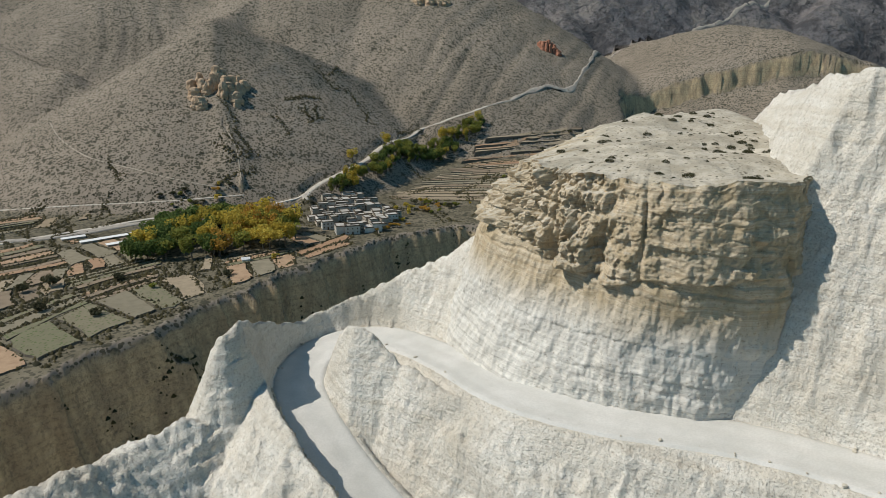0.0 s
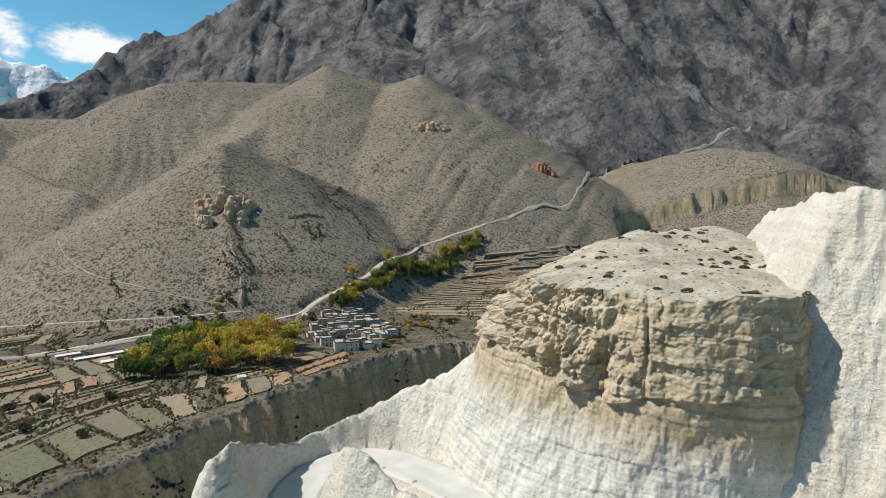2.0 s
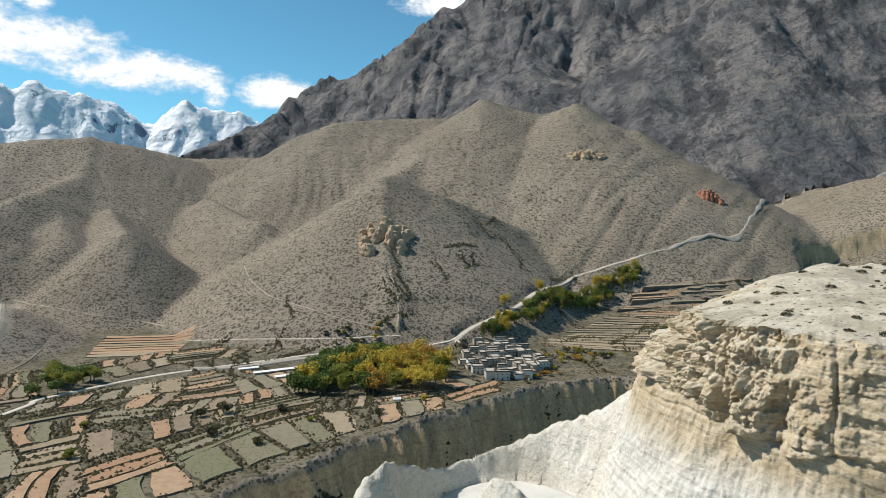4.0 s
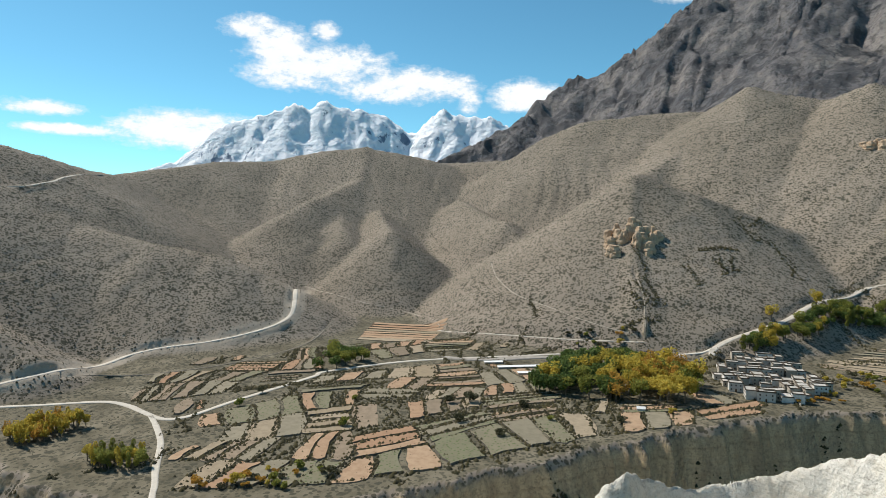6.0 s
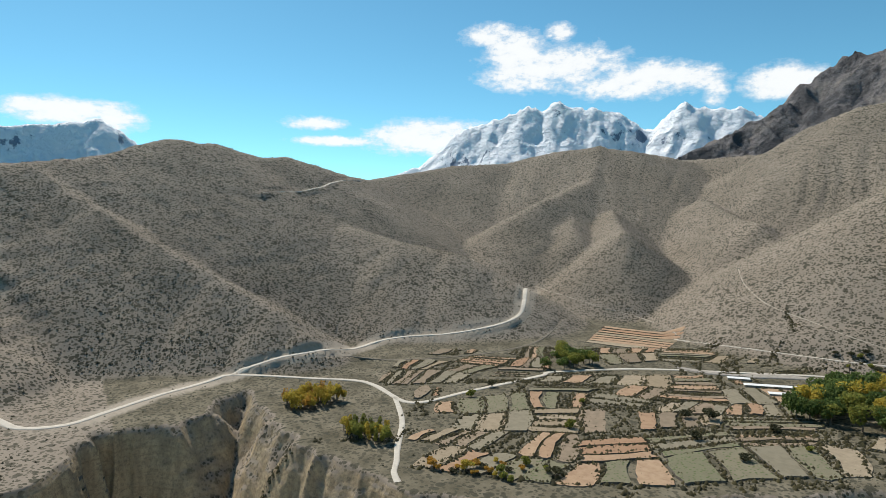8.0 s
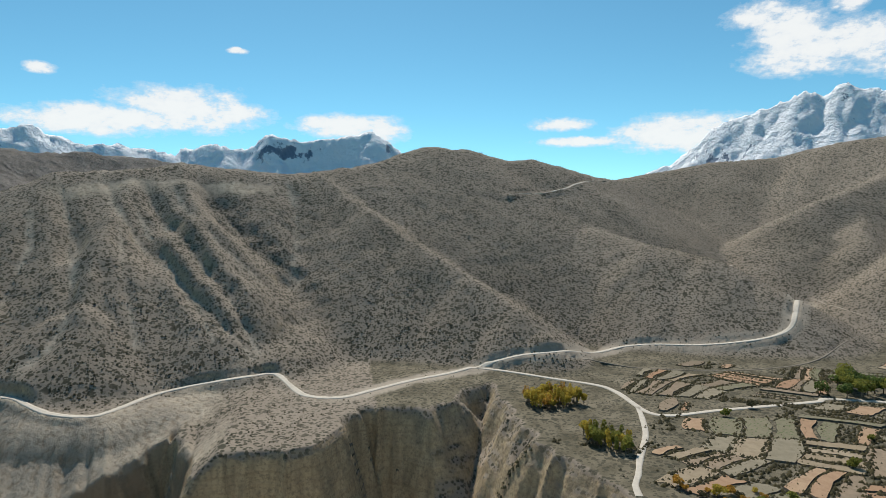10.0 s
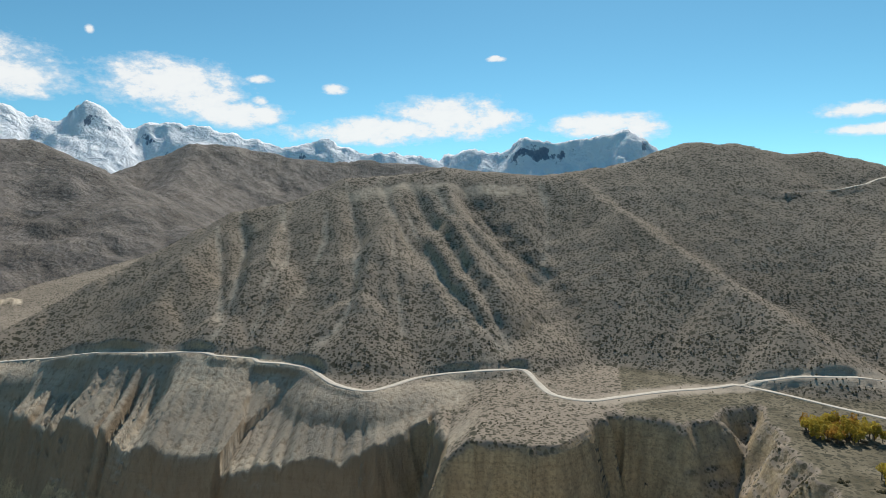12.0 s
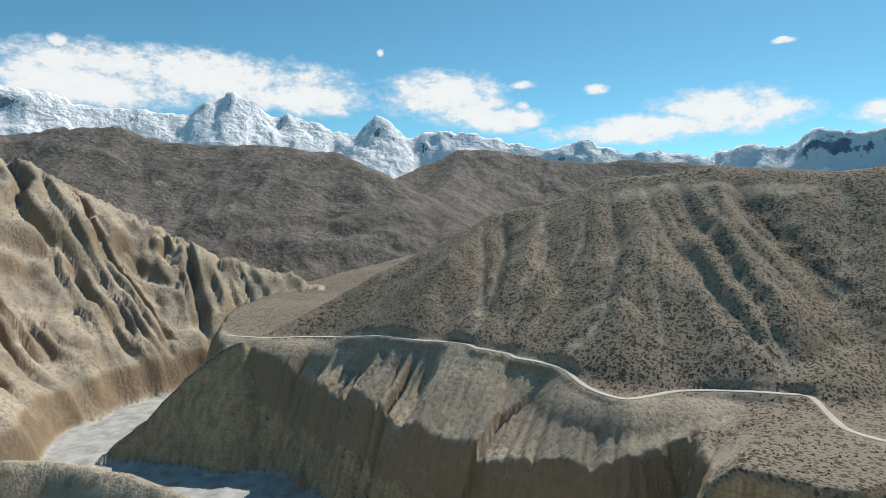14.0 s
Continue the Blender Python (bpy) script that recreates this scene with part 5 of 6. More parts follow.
def build_fields():
    rnd = random.Random(5)
    ax, ay = Vector((0.56, 0.83)), Vector((-0.83, 0.56))   # along the gorge, and away from it
    origin = Vector((-150, 190))
    blocks = 0
    for i in range(-5, 11):
        for j in range(-1, 10):
            def warp(u, v):
                p = origin + ax * (u * 40 + v * 9) + ay * (v * 29)
                return p + Vector((10 * math.sin(p.y * 0.033 + v * 0.5), 10 * math.sin(p.x * 0.036 + u * 0.6)))
            c = [warp(i, j), warp(i + 1, j), warp(i + 1, j + 1), warp(i, j + 1)]
            strips = rnd.choice((2, 3, 3, 4, 4, 5))
            across = rnd.random() < 0.72
            main = rnd.choice((0, 0, 0, 1, 2, 3, 3, 4, 4))
            for s in range(strips):
                a, b = s / strips + 0.02, (s + 1) / strips - 0.025
                if across:
                    q = [c[0].lerp(c[1], a), c[0].lerp(c[1], b), c[3].lerp(c[2], b), c[3].lerp(c[2], a)]
                else:
                    q = [c[0].lerp(c[3], a), c[1].lerp(c[2], a), c[1].lerp(c[2], b), c[0].lerp(c[3], b)]
                m = sum(q, Vector((0, 0))) / 4
                q = [m + (p - m) * rnd.uniform(0.9, 0.97) + Vector((rnd.uniform(-0.8, 0.8), rnd.uniform(-0.8, 0.8))) for p in q]
                if rnd.random() < 0.16:
                    HEDGE.extend([(tuple(q[0]), tuple(q[2])), (tuple(q[1]), tuple(q[3])), (tuple(q[0]), tuple(q[1]))])
                    continue
                kind = main if rnd.random() < 0.42 else rnd.randrange(5)
                rise = rnd.uniform(0.15, 1.0)
                fits = False
                for _ in range(3):
                    rim_pts = [q[e].lerp(q[(e + 1) % 4], f) for e in range(4) for f in (0.0, 0.25, 0.5, 0.75)] + [m] + [m.lerp(p, 0.5) for p in q]
                    xs, ys = [p.x for p in rim_pts], [p.y for p in rim_pts]
                    lv = levels(xs, ys)
                    fits = (inside(np.array(xs, np.float32), np.array(ys, np.float32), BANK).all() and min(rim_distance(x, y) for x, y in zip(xs, ys)) > 4.5
                            and clear_of_roads(xs, ys, 2.2) and lv.max() - lv.min() < 3.5)
                    if fits:
                        break
                    q = [m + (p - m) * 0.7 for p in q]
                if inside(np.array([m.x], np.float32), np.array([m.y], np.float32), SCREE)[0]:
                    continue
                if not fits or in_any_grove(m.x, m.y) or m.y > 470 or (m.y > 400 and m.x > -215) or m.x < -430:
                    continue
                if inside(np.array([m.x], np.float32), np.array([m.y], np.float32), VILLAGE)[0]:
                    continue
                plot([tuple(p) for p in q], rise, kind, "terraced fields above the gorge")
                for k in range(4):
                    if rnd.random() < 0.9:
                        HEDGE.append((tuple(q[k]), tuple(q[(k + 1) % 4])))
                blocks += 1
    # long terraces beyond the village
    a, b, c, d = Vector((-52, 520)), Vector((52, 514)), Vector((185, 770)), Vector((48, 700))
    rows = 25
    for i in range(rows):
        f0, f1 = i / rows + 0.004, (i + 0.86) / rows
        l0, l1, r0, r1 = a.lerp(d, f0), a.lerp(d, f1), b.lerp(c, f0), b.lerp(c, f1)
        cuts = sorted([rnd.uniform(-0.05, 0.06), 1.0 - rnd.uniform(-0.06, 0.15)] + [rnd.uniform(0.15, 0.85) for _ in range(rnd.choice((1, 2, 3)))])
        for g0, g1 in zip(cuts[:-1], cuts[1:]):
            if g1 - g0 < 0.08:
                continue
            q = [l0.lerp(r0, g0 + 0.006), l0.lerp(r0, g1 - 0.006), l1.lerp(r1, g1 - 0.006), l1.lerp(r1, g0 + 0.006)]
            plot([tuple(p) for p in q], rnd.uniform(0.1, 0.4), rnd.choice((0, 1, 1, 3, 3, 2)), "long terraces beyond the village")
            if rnd.random() < 0.35:
                HEDGE.append((tuple(q[0]), tuple(q[1])))
    # small stack of terraces at the foot of the hills
    a, b, c, d = Vector((-392, 392)), Vector((-330, 420)), Vector((-362, 490)), Vector((-436, 462))
    for i in range(8):
        f0, f1 = i / 8 + 0.01, (i + 0.85) / 8
        q = [a.lerp(d, f0), b.lerp(c, f0), b.lerp(c, f1), a.lerp(d, f1)]
        plot([tuple(p) for p in q], 0.5, rnd.choice((0, 0, 1)), "orange terraces under the hills")
    return blocks


build_fields()


# ---- plants ----
def leaf_material(name, a, b):
    k = Mat(name, 0.8)
    col = k.mix(k.island(), a, b)
    k.color(k.mix(k.math("MULTIPLY", k.rand(), 0.5), col, tuple(v * 0.7 for v in a)))
    out = k.n["Material Output"]
    thin = k.n.new("ShaderNodeBsdfTranslucent")
    k.l.new(k.b.inputs["Base Color"].links[0].from_socket, thin.inputs[0])
    both = k.n.new("ShaderNodeMixShader")
    both.inputs[0].default_value = 0.45
    k.l.new(k.b.outputs[0], both.inputs[1])
    k.l.new(thin.outputs[0], both.inputs[2])
    k.l.new(both.outputs[0], out.inputs[0])
    return k.m


LEAVES = {"green": leaf_material("dark_green_leaves", (0.09, 0.135, 0.04), (0.19, 0.25, 0.07)),
          "olive": leaf_material("olive_leaves", (0.2, 0.22, 0.05), (0.32, 0.31, 0.07)),
          "yellow": leaf_material("yellow_autumn_leaves", (0.46, 0.36, 0.06), (0.64, 0.5, 0.1)),
          "orange": leaf_material("orange_autumn_leaves", (0.45, 0.26, 0.05), (0.58, 0.36, 0.08)),
          "dark": leaf_material("dark_shrub_leaves", (0.075, 0.075, 0.04), (0.12, 0.115, 0.065))}
BARK = gravel_material("grey_brown_bark", (0.12, 0.095, 0.07), (0.2, 0.165, 0.125))


def limb(bm, a, b, r0, r1, n=6):
    ax = (b - a).normalized()
    s = ax.orthogonal().normalized()
    t = ax.cross(s)
    rows = [[bm.verts.new(c + (s * math.cos(2 * math.pi * i / n) + t * math.sin(2 * math.pi * i / n)) * r) for i in range(n)] for c, r in ((a, r0), (b, r1))]
    for i in range(n):
        bm.faces.new((rows[0][i], rows[0][(i + 1) % n], rows[1][(i + 1) % n], rows[1][i]))
    bm.faces.new(rows[1])


def make_tree(name, leaf, tall, wide, seed, label, slim=False, low=False):
    """A tree with a tapered trunk and limbs under a ragged crown of small leaf clumps."""
    rnd = random.Random(seed)
    root = tagged(new(name), label, "tree" if not low else "shrub")
    bm = bmesh.new()
    bole = Vector((0, 0, -0.6))
    fork = Vector((rnd.uniform(-0.3, 0.3), rnd.uniform(-0.3, 0.3), tall * (0.28 if not low else 0.15)))
    limb(bm, bole, fork, tall * 0.03 + 0.05, tall * 0.022 + 0.03)
    lobes = []
    for i in range(3 if slim else 6 if not low else 4):
        a = rnd.uniform(0, 6.28)
        reach = wide * (0.2 if slim else rnd.uniform(0.25, 0.62))
        up = tall * (0.35 + 0.25 * i if slim else rnd.uniform(0.42, 0.8))
        tip = Vector((math.cos(a) * reach, math.sin(a) * reach, up))
        limb(bm, fork, tip, tall * 0.014 + 0.02, 0.02, 5)
        lobes.append((tip, wide * (0.5 if slim else rnd.uniform(0.42, 0.6)), tall * (0.2 if slim else rnd.uniform(0.15, 0.24))))
    part("trunk", bm, BARK, root)
    verts, faces = [], []
    for n in range(620 if not low else 300):
        c, rw, rh = rnd.choice(lobes)
        d = Vector((rnd.gauss(0, 1), rnd.gauss(0, 1), rnd.gauss(0, 1))).normalized()
        k = rnd.uniform(0.55, 1.05) ** 0.6
        p = c + Vector((d.x * rw * k, d.y * rw * k, d.z * rh * k))
        if p.z < tall * 0.08:
            continue
        size = rnd.uniform(0.32, 0.68) * (wide / 5) ** 0.4
        u = Vector((rnd.gauss(0, 1), rnd.gauss(0, 1), rnd.gauss(0, 1))).normalized()
        v = u.orthogonal().normalized()
        w = u.cross(v)
        i0 = len(verts)
        for q in ((v * 1.0), (w * 0.8 + u * 0.2), (v * -0.9 + u * 0.15), (w * -0.8)):
            verts.append(tuple(p + q * size * rnd.uniform(0.7, 1.2)))
        faces.append((i0, i0 + 1, i0 + 2, i0 + 3))
    crown = new("crown", poly_mesh("crown", verts, faces, LEAVES[leaf]))
    crown.parent = root
    return root


TREE_KINDS = {
    "mixed": [("tree", "green", 11, 5.5, 1, "broad green willow in a valley grove"), ("tree", "olive", 11, 5.0, 2, "olive-green tree turning yellow in autumn"),
              ("tree", "yellow", 12, 4.6, 3, "golden yellow autumn tree in a grove"), ("tree", "orange", 11, 4.6, 4, "orange autumn tree in a grove"), ("tree", "yellow", 10, 5.2, 5, "yellow autumn tree with a ragged crown")],
    "poplar": [("poplar", "yellow", 12, 2.8, 6, "slim yellow autumn poplar beside a lane"), ("poplar", "olive", 11, 2.8, 7, "slim olive-green poplar beside a lane")],
    "low": [("shrub", "olive", 3.6, 3.0, 8, "olive-green shrub at a field edge"), ("shrub", "yellow", 4.0, 2.8, 9, "yellow autumn shrub at a field edge"), ("shrub", "dark", 3.4, 3.2, 10, "dark bushy shrub at a field edge"), ("shrub", "orange", 3.4, 2.8, 11, "orange-brown autumn shrub at a field edge")],
}
PROTO = {k: [make_tree(*spec, slim=k == "poplar", low=k == "low") for spec in specs] for k, specs in TREE_KINDS.items()}
USED = set()


def plant(proto, x, y, size, turn, group):
    z = level(x, y)
    m = Matrix.LocRotScale((x, y, z), Euler((0, 0, turn)), (size, size, size * random.uniform(0.9, 1.12)))
    if proto not in USED:
        USED.add(proto)
        proto.matrix_basis = m
        proto["group"] = group
        return proto
    ob = copy_thing(proto, m)
    ob.matrix_basis = m
    ob["group"] = group
    return ob


def scatter(corners, count, rnd, gap):
    xs, ys = [p[0] for p in corners], [p[1] for p in corners]
    got = []
    for _ in range(count * 40):
        x, y = rnd.uniform(min(xs), max(xs)), rnd.uniform(min(ys), max(ys))
        if inside(np.array([x], np.float32), np.array([y], np.float32), corners)[0] and all(math.hypot(x - a, y - b) > gap for a, b in got):
            got.append((x, y))
        if len(got) >= count:
            break
    return got


def plant_groves():
    rnd = random.Random(11)
    for corners, kind, count in GROVES:
        for x, y in scatter(corners, count, rnd, 4.2 if kind not in ("low", "poplar", "yellow") else 2.6):
            if not clear_of_roads([x], [y], 1.5) or (y < 520 and rim_distance(x, y) < 9):
                continue
            m, p, lo = PROTO["mixed"], PROTO["poplar"], PROTO["low"]
            if kind == "mixed":
                # green towards the west of the grove, gold towards the village
                f = (x + 190) / 100 + rnd.uniform(-0.25, 0.25)
                proto = m[0] if f < 0.22 else rnd.choice((m[1], m[2], m[0])) if f < 0.45 else rnd.choice((m[2], m[3], m[4], m[1]))
                size = rnd.uniform(1.15, 1.7)
            elif kind == "light":
                proto, size = rnd.choice((m[1], m[1], m[2], p[1], m[0])), rnd.uniform(0.9, 1.35)
            elif kind == "green":
                proto, size = rnd.choice((m[0], m[0], m[1])), rnd.uniform(0.9, 1.3)
            elif kind == "yellow":
                proto, size = rnd.choice((p[0], m[2], m[3], m[2])), rnd.uniform(0.6, 0.9)
            elif kind == "poplar":
                proto, size = rnd.choice((p[0], p[1], m[1], m[2])), rnd.uniform(0.55, 0.8)
            else:
                proto, size = rnd.choice(lo), rnd.uniform(0.6, 1.3)
            plant(proto, x, y, size, rnd.uniform(0, 6.28), "valley trees")
    for x, y, s, i in ((-205, 300, 1.7, 2), (-214, 292, 1.3, 2), (34, 482, 2.2, 2), (-312, 214, 1.5, 0), (-236, 226, 1.4, 0), (-322, 238, 1.2, 2), (-190, 268, 1.3, 2), (-160, 262, 1.2, 2), (-118, 318, 1.1, 2),
                       (-150, 300, 1.0, 0), (-175, 312, 1.2, 2), (-100, 350, 1.0, 1), (-262, 262, 1.0, 0), (90, 560, 1.5, 2), (130, 640, 1.3, 2), (112, 700, 1.4, 2), (60, 600, 1.0, 0), (150, 740, 1.2, 2)):
        plant(PROTO["low"][i], x, y, s, s * 3, "lone shrubs among the fields")


plant_groves()


# ---- the village ----
def wall_material(name, a, b):
    k = Mat(name, 0.9)
    col = k.mix(k.rand(), a, b)
    col = k.mix(k.ramp(k.noise(0.6, 5), (0.4, 0.4), (0.62, 0.0)), col, tuple(v * 0.7 for v in a))
    k.color(col).bump(k.noise(4, 4), 0.3, 0.05)
    return k.m


WHITEWASH = wall_material("whitewashed_mud_wall", (0.5, 0.48, 0.43), (0.7, 0.67, 0.62))
MUDWALL = wall_material("tan_mud_wall", (0.34, 0.3, 0.24), (0.46, 0.42, 0.35))
MUDROOF = wall_material("flat_mud_roof", (0.33, 0.31, 0.27), (0.52, 0.49, 0.44))
FIREWOOD = wall_material("stacked_brushwood", (0.07, 0.055, 0.04), (0.12, 0.095, 0.07))
WINDOW = wall_material("dark_window_glass", (0.03, 0.03, 0.035), (0.05, 0.05, 0.05))
TIMBER = wall_material("dark_timber_frame", (0.1, 0.06, 0.035), (0.16, 0.1, 0.06))
WHITE_SHEET = wall_material("white_sheet_roof", (0.7, 0.7, 0.68), (0.78, 0.78, 0.76))


def make_house(w, d, h, white, seed, wood=True):
    rnd = random.Random(seed)
    root = tagged(new("house"), "flat-roofed %s mud house with brushwood on its parapet" % ("whitewashed" if white else "tan"), "house", "village houses")
    bm = bmesh.new()
    box(bm, -w / 2, w / 2, -d / 2, d / 2, -1.5, h)
    part("wall", bm, WHITEWASH if white else MUDWALL, root)
    bm = bmesh.new()
    box(bm, -w / 2 - 0.25, w / 2 + 0.25, -d / 2 - 0.25, d / 2 + 0.25, h, h + 0.22)
    roof = part("roof", bm, MUDROOF, root, "flat pale mud roof")
    t = 0.55
    for x0, x1, y0, y1 in ((-w / 2 - 0.3, w / 2 + 0.3, -d / 2 - 0.3, -d / 2 - 0.3 + t), (-w / 2 - 0.3, w / 2 + 0.3, d / 2 + 0.3 - t, d / 2 + 0.3),
                           (-w / 2 - 0.3, -w / 2 - 0.3 + t, -d / 2 + t - 0.3, d / 2 - t + 0.3), (w / 2 + 0.3 - t, w / 2 + 0.3, -d / 2 + t - 0.3, d / 2 - t + 0.3)):
        if rnd.random() < 0.8:
            bm = bmesh.new()
            box(bm, x0, x1, y0, y1, h + 0.22, h + 0.22 + rnd.uniform(0.3, 0.6))
            for v in bm.verts:
                v.co += Vector((rnd.uniform(-0.06, 0.06), rnd.uniform(-0.06, 0.06), rnd.uniform(-0.05, 0.12) if v.co.z > h + 0.3 else 0))
            part("parapet", bm, FIREWOOD if wood else MUDWALL, root)
    for s in (-1, 1):
        n = int(w // 2.6)
        for i in range(n):
            x = -w / 2 + (i + 0.5) * w / n
            for z in ([1.2] if h < 4 else [1.2, 3.6]):
                door = z == 1.2 and i == n // 2 and s < 0
                bm = bmesh.new()
                hw, z0, z1 = (0.5, 0.0, 1.9) if door else (0.42, z, z + 0.95)
                box(bm, x - hw, x + hw, s * d / 2 - 0.06, s * d / 2 + 0.06, z0, z1)
                ob = part("door" if door else "window", bm, TIMBER, root)
                bm = bmesh.new()
                box(bm, x - hw + 0.12, x + hw - 0.12, s * d / 2 - 0.085, s * d / 2 + 0.085, z0 + 0.1, z1 - 0.12)
                part("panel" if door else "pane", bm, TIMBER if door else WINDOW, ob)
    return root


def build_village():
    rnd = random.Random(21)
    kinds = [make_house(rnd.uniform(5.5, 10), rnd.uniform(5, 7.5), rnd.choice((3.0, 3.2, 5.4, 5.6)), i % 2 == 0, 30 + i) for i in range(10)]
    size = [(max(v.co.x for v in k.children[0].data.vertices) * 2, max(v.co.y for v in k.children[0].data.vertices) * 2) for k in kinds]
    placed = []
    used = set()
    for _ in range(4000):
        i = rnd.randrange(10)
        r = math.hypot(*size[i]) / 2 * 0.86
        x, y = rnd.uniform(-110, -34), rnd.uniform(396, 522)
        if not inside(np.array([x], np.float32), np.array([y], np.float32), VILLAGE)[0] or rim_distance(x, y) < 16 or not clear_of_roads([x], [y], 6):
            continue
        if any(math.hypot(x - a, y - b) < r + q - 0.2 for a, b, q in placed):
            continue
        placed.append((x, y, r))
        m = pose(x, y, level(x, y), 0, 0, 22 + rnd.choice((0, 90)) + rnd.uniform(-7, 7))
        if i in used:
            copy_thing(kinds[i], m)
        else:
            used.add(i)
            kinds[i].matrix_basis = m
        if len(placed) >= 64:
            break


build_village()


def long_shed(x, y, w, turn):
    root = tagged(new("greenhouse"), "long low shed with a white sheet roof", "shed", "sheds beside the river bed")
    root.matrix_basis = pose(x, y, level(x, y), 0, 0, turn)
    bm = bmesh.new()
    box(bm, -w / 2, w / 2, -2.4, 2.4, -0.6, 1.3)
    part("wall", bm, MUDWALL, root)
    bm = bmesh.new()
    box(bm, -w / 2 - 0.2, w / 2 + 0.2, -2.7, 2.7, 1.3, 1.45)
    part("roof", bm, WHITE_SHEET, root)


long_shed(-218, 396, 46, 42)
long_shed(-206, 383, 24, 42)
long_shed(-246, 392, 14, 40)


def white_hut(x, y):
    root = tagged(new("hut"), "small white hut beside the grove", "hut")
    root.matrix_basis = pose(x, y, level(x, y), 0, 0, 20)
    bm = bmesh.new()
    box(bm, -2.2, 2.2, -1.7, 1.7, -0.5, 2.0)
    part("wall", bm, WHITEWASH, root)
    bm = bmesh.new()
    v = [bm.verts.new(p) for p in ((-2.5, -2.0, 2.0), (2.5, -2.0, 2.0), (2.5, 2.0, 2.0), (-2.5, 2.0, 2.0), (-2.5, 0, 3.0), (2.5, 0, 3.0))]
    for f in ((0, 1, 5, 4), (2, 3, 4, 5), (0, 4, 3), (1, 2, 5), (3, 2, 1, 0)):
        bm.faces.new([v[i] for i in f])
    part("roof", bm, WHITE_SHEET, root)


def utility_pole(x, y, tall):
    root = tagged(new("utility_pole"), "thin grey utility pole beside the river bed", "pole")
    root.matrix_basis = pose(x, y, level(x, y), 0, 0, 30)
    bm = bmesh.new()
    limb(bm, Vector((0, 0, -0.5)), Vector((0, 0, tall)), 0.22, 0.13, 8)
    part("post", bm, FIREWOOD, root)
    bm = bmesh.new()
    box(bm, -1.2, 1.2, -0.08, 0.08, tall - 1.0, tall - 0.8)
    part("crossarm", bm, FIREWOOD, root)


white_hut(-116.3, 344.0)
utility_pole(-196.3, 435.6, 16)


def field_walls():
    """Low dry-stone walls round the yards at the edge of the village."""
    rnd = random.Random(14)
    for _ in range(26):
        x, y = rnd.uniform(-100, -40), rnd.uniform(395, 500)
        if not inside(np.array([x], np.float32), np.array([y], np.float32), VILLAGE)[0] or rim_distance(x, y) < 8:
            continue
        bm = bmesh.new()
        w = rnd.uniform(6, 15)
        n = 8
        for i in range(n):
            box(bm, -w / 2 + w * i / n + 0.03, -w / 2 + w * (i + 1) / n - 0.03, -0.3, 0.3, -0.8, rnd.uniform(0.9, 1.7))
        ob = new("yard_wall", mesh_of("yard_wall", bm, MUDWALL))
        ob.matrix_basis = pose(x, y, level(x, y), 0, 0, 22 + rnd.choice((0, 90)) + rnd.uniform(-8, 8))
        tagged(ob, "broken tan mud wall round a yard", "wall", "yard walls in the village")


field_walls()


# ---- rock outcrops on the hills ----
def outcrop(x, y, wide, tall, seed, name, label, material, turn=0.0, count=13, back=0.12):
    """A cluster of weathered rock towers standing out of the slope; each tower is a part."""
    rnd = random.Random(seed)
    root = tagged(new(name), label, "rock outcrop")
    root.matrix_basis = pose(x, y, level(x, y))
    for n in range(count):
        px, py = (n / (count - 1) - 0.5) * wide + rnd.uniform(-1, 1), rnd.uniform(-0.12, back) * wide
        ht = tall * (1.0 - 1.1 * abs(px) / wide) * rnd.uniform(0.6, 1.0)
        r = wide * rnd.uniform(0.07, 0.13)
        cx0, cy0 = px * math.cos(turn) - py * math.sin(turn), px * math.sin(turn) + py * math.cos(turn)
        z0 = level(x + cx0, y + cy0) - level(x, y)
        rows, cols, verts, faces = 16, 18, [], []
        for i in range(rows + 1):
            h = i / rows
            rr = r * (1.35 - 0.75 * h * h + 0.08 * math.sin(h * 17 + n)) * (1.0 if i < rows else 0.3)
            for j in range(cols):
                a = 2 * math.pi * j / cols
                q = rr * (1 + 0.3 * noise.noise(Vector((math.cos(a) * 2 + n * 9, math.sin(a) * 2, h * 3))) + 0.15 * noise.noise(Vector((math.cos(a) * 6 + n, math.sin(a) * 6, h * 9))))
                verts.append((cx0 + math.cos(a) * q, cy0 + math.sin(a) * q, z0 - 7 + (ht + 7) * h))
        for i in range(rows):
            for j in range(cols):
                k = (j + 1) % cols
                faces.append((i * cols + j, i * cols + k, (i + 1) * cols + k, (i + 1) * cols + j))
        faces.append(tuple(rows * cols + j for j in range(cols)))
        ob = new("tower", poly_mesh("tower", verts, faces, material))
        ob.parent = root
    return root


def crag_material(name, a, b):
    k = Mat(name, 0.95)
    col = k.ramp(k.noise(0.25, 6, 0.65), (0.32, a), (0.68, b))
    k.color(col).bump(k.noise(0.8, 6), 0.8, 0.8)
    return k.m


TAN_CRAG = crag_material("tan_conglomerate", (0.36, 0.255, 0.165), (0.52, 0.385, 0.265))
RED_CRAG = crag_material("red_sandstone", (0.3, 0.13, 0.08), (0.42, 0.2, 0.13))
outcrop(-209, 586, 46, 17, 1, "rock_outcrop", "weathered tan rock towers on the cone-shaped hill", TAN_CRAG, 0.35, 24, 0.6)
outcrop(149, 921, 30, 16, 2, "red_outcrop", "rusty red rock outcrop beside the stream", RED_CRAG, -0.1)
outcrop(-20, 966, 46, 12, 3, "rock_outcrop", "pale rock crag on the ridge flank", TAN_CRAG, 0.0)


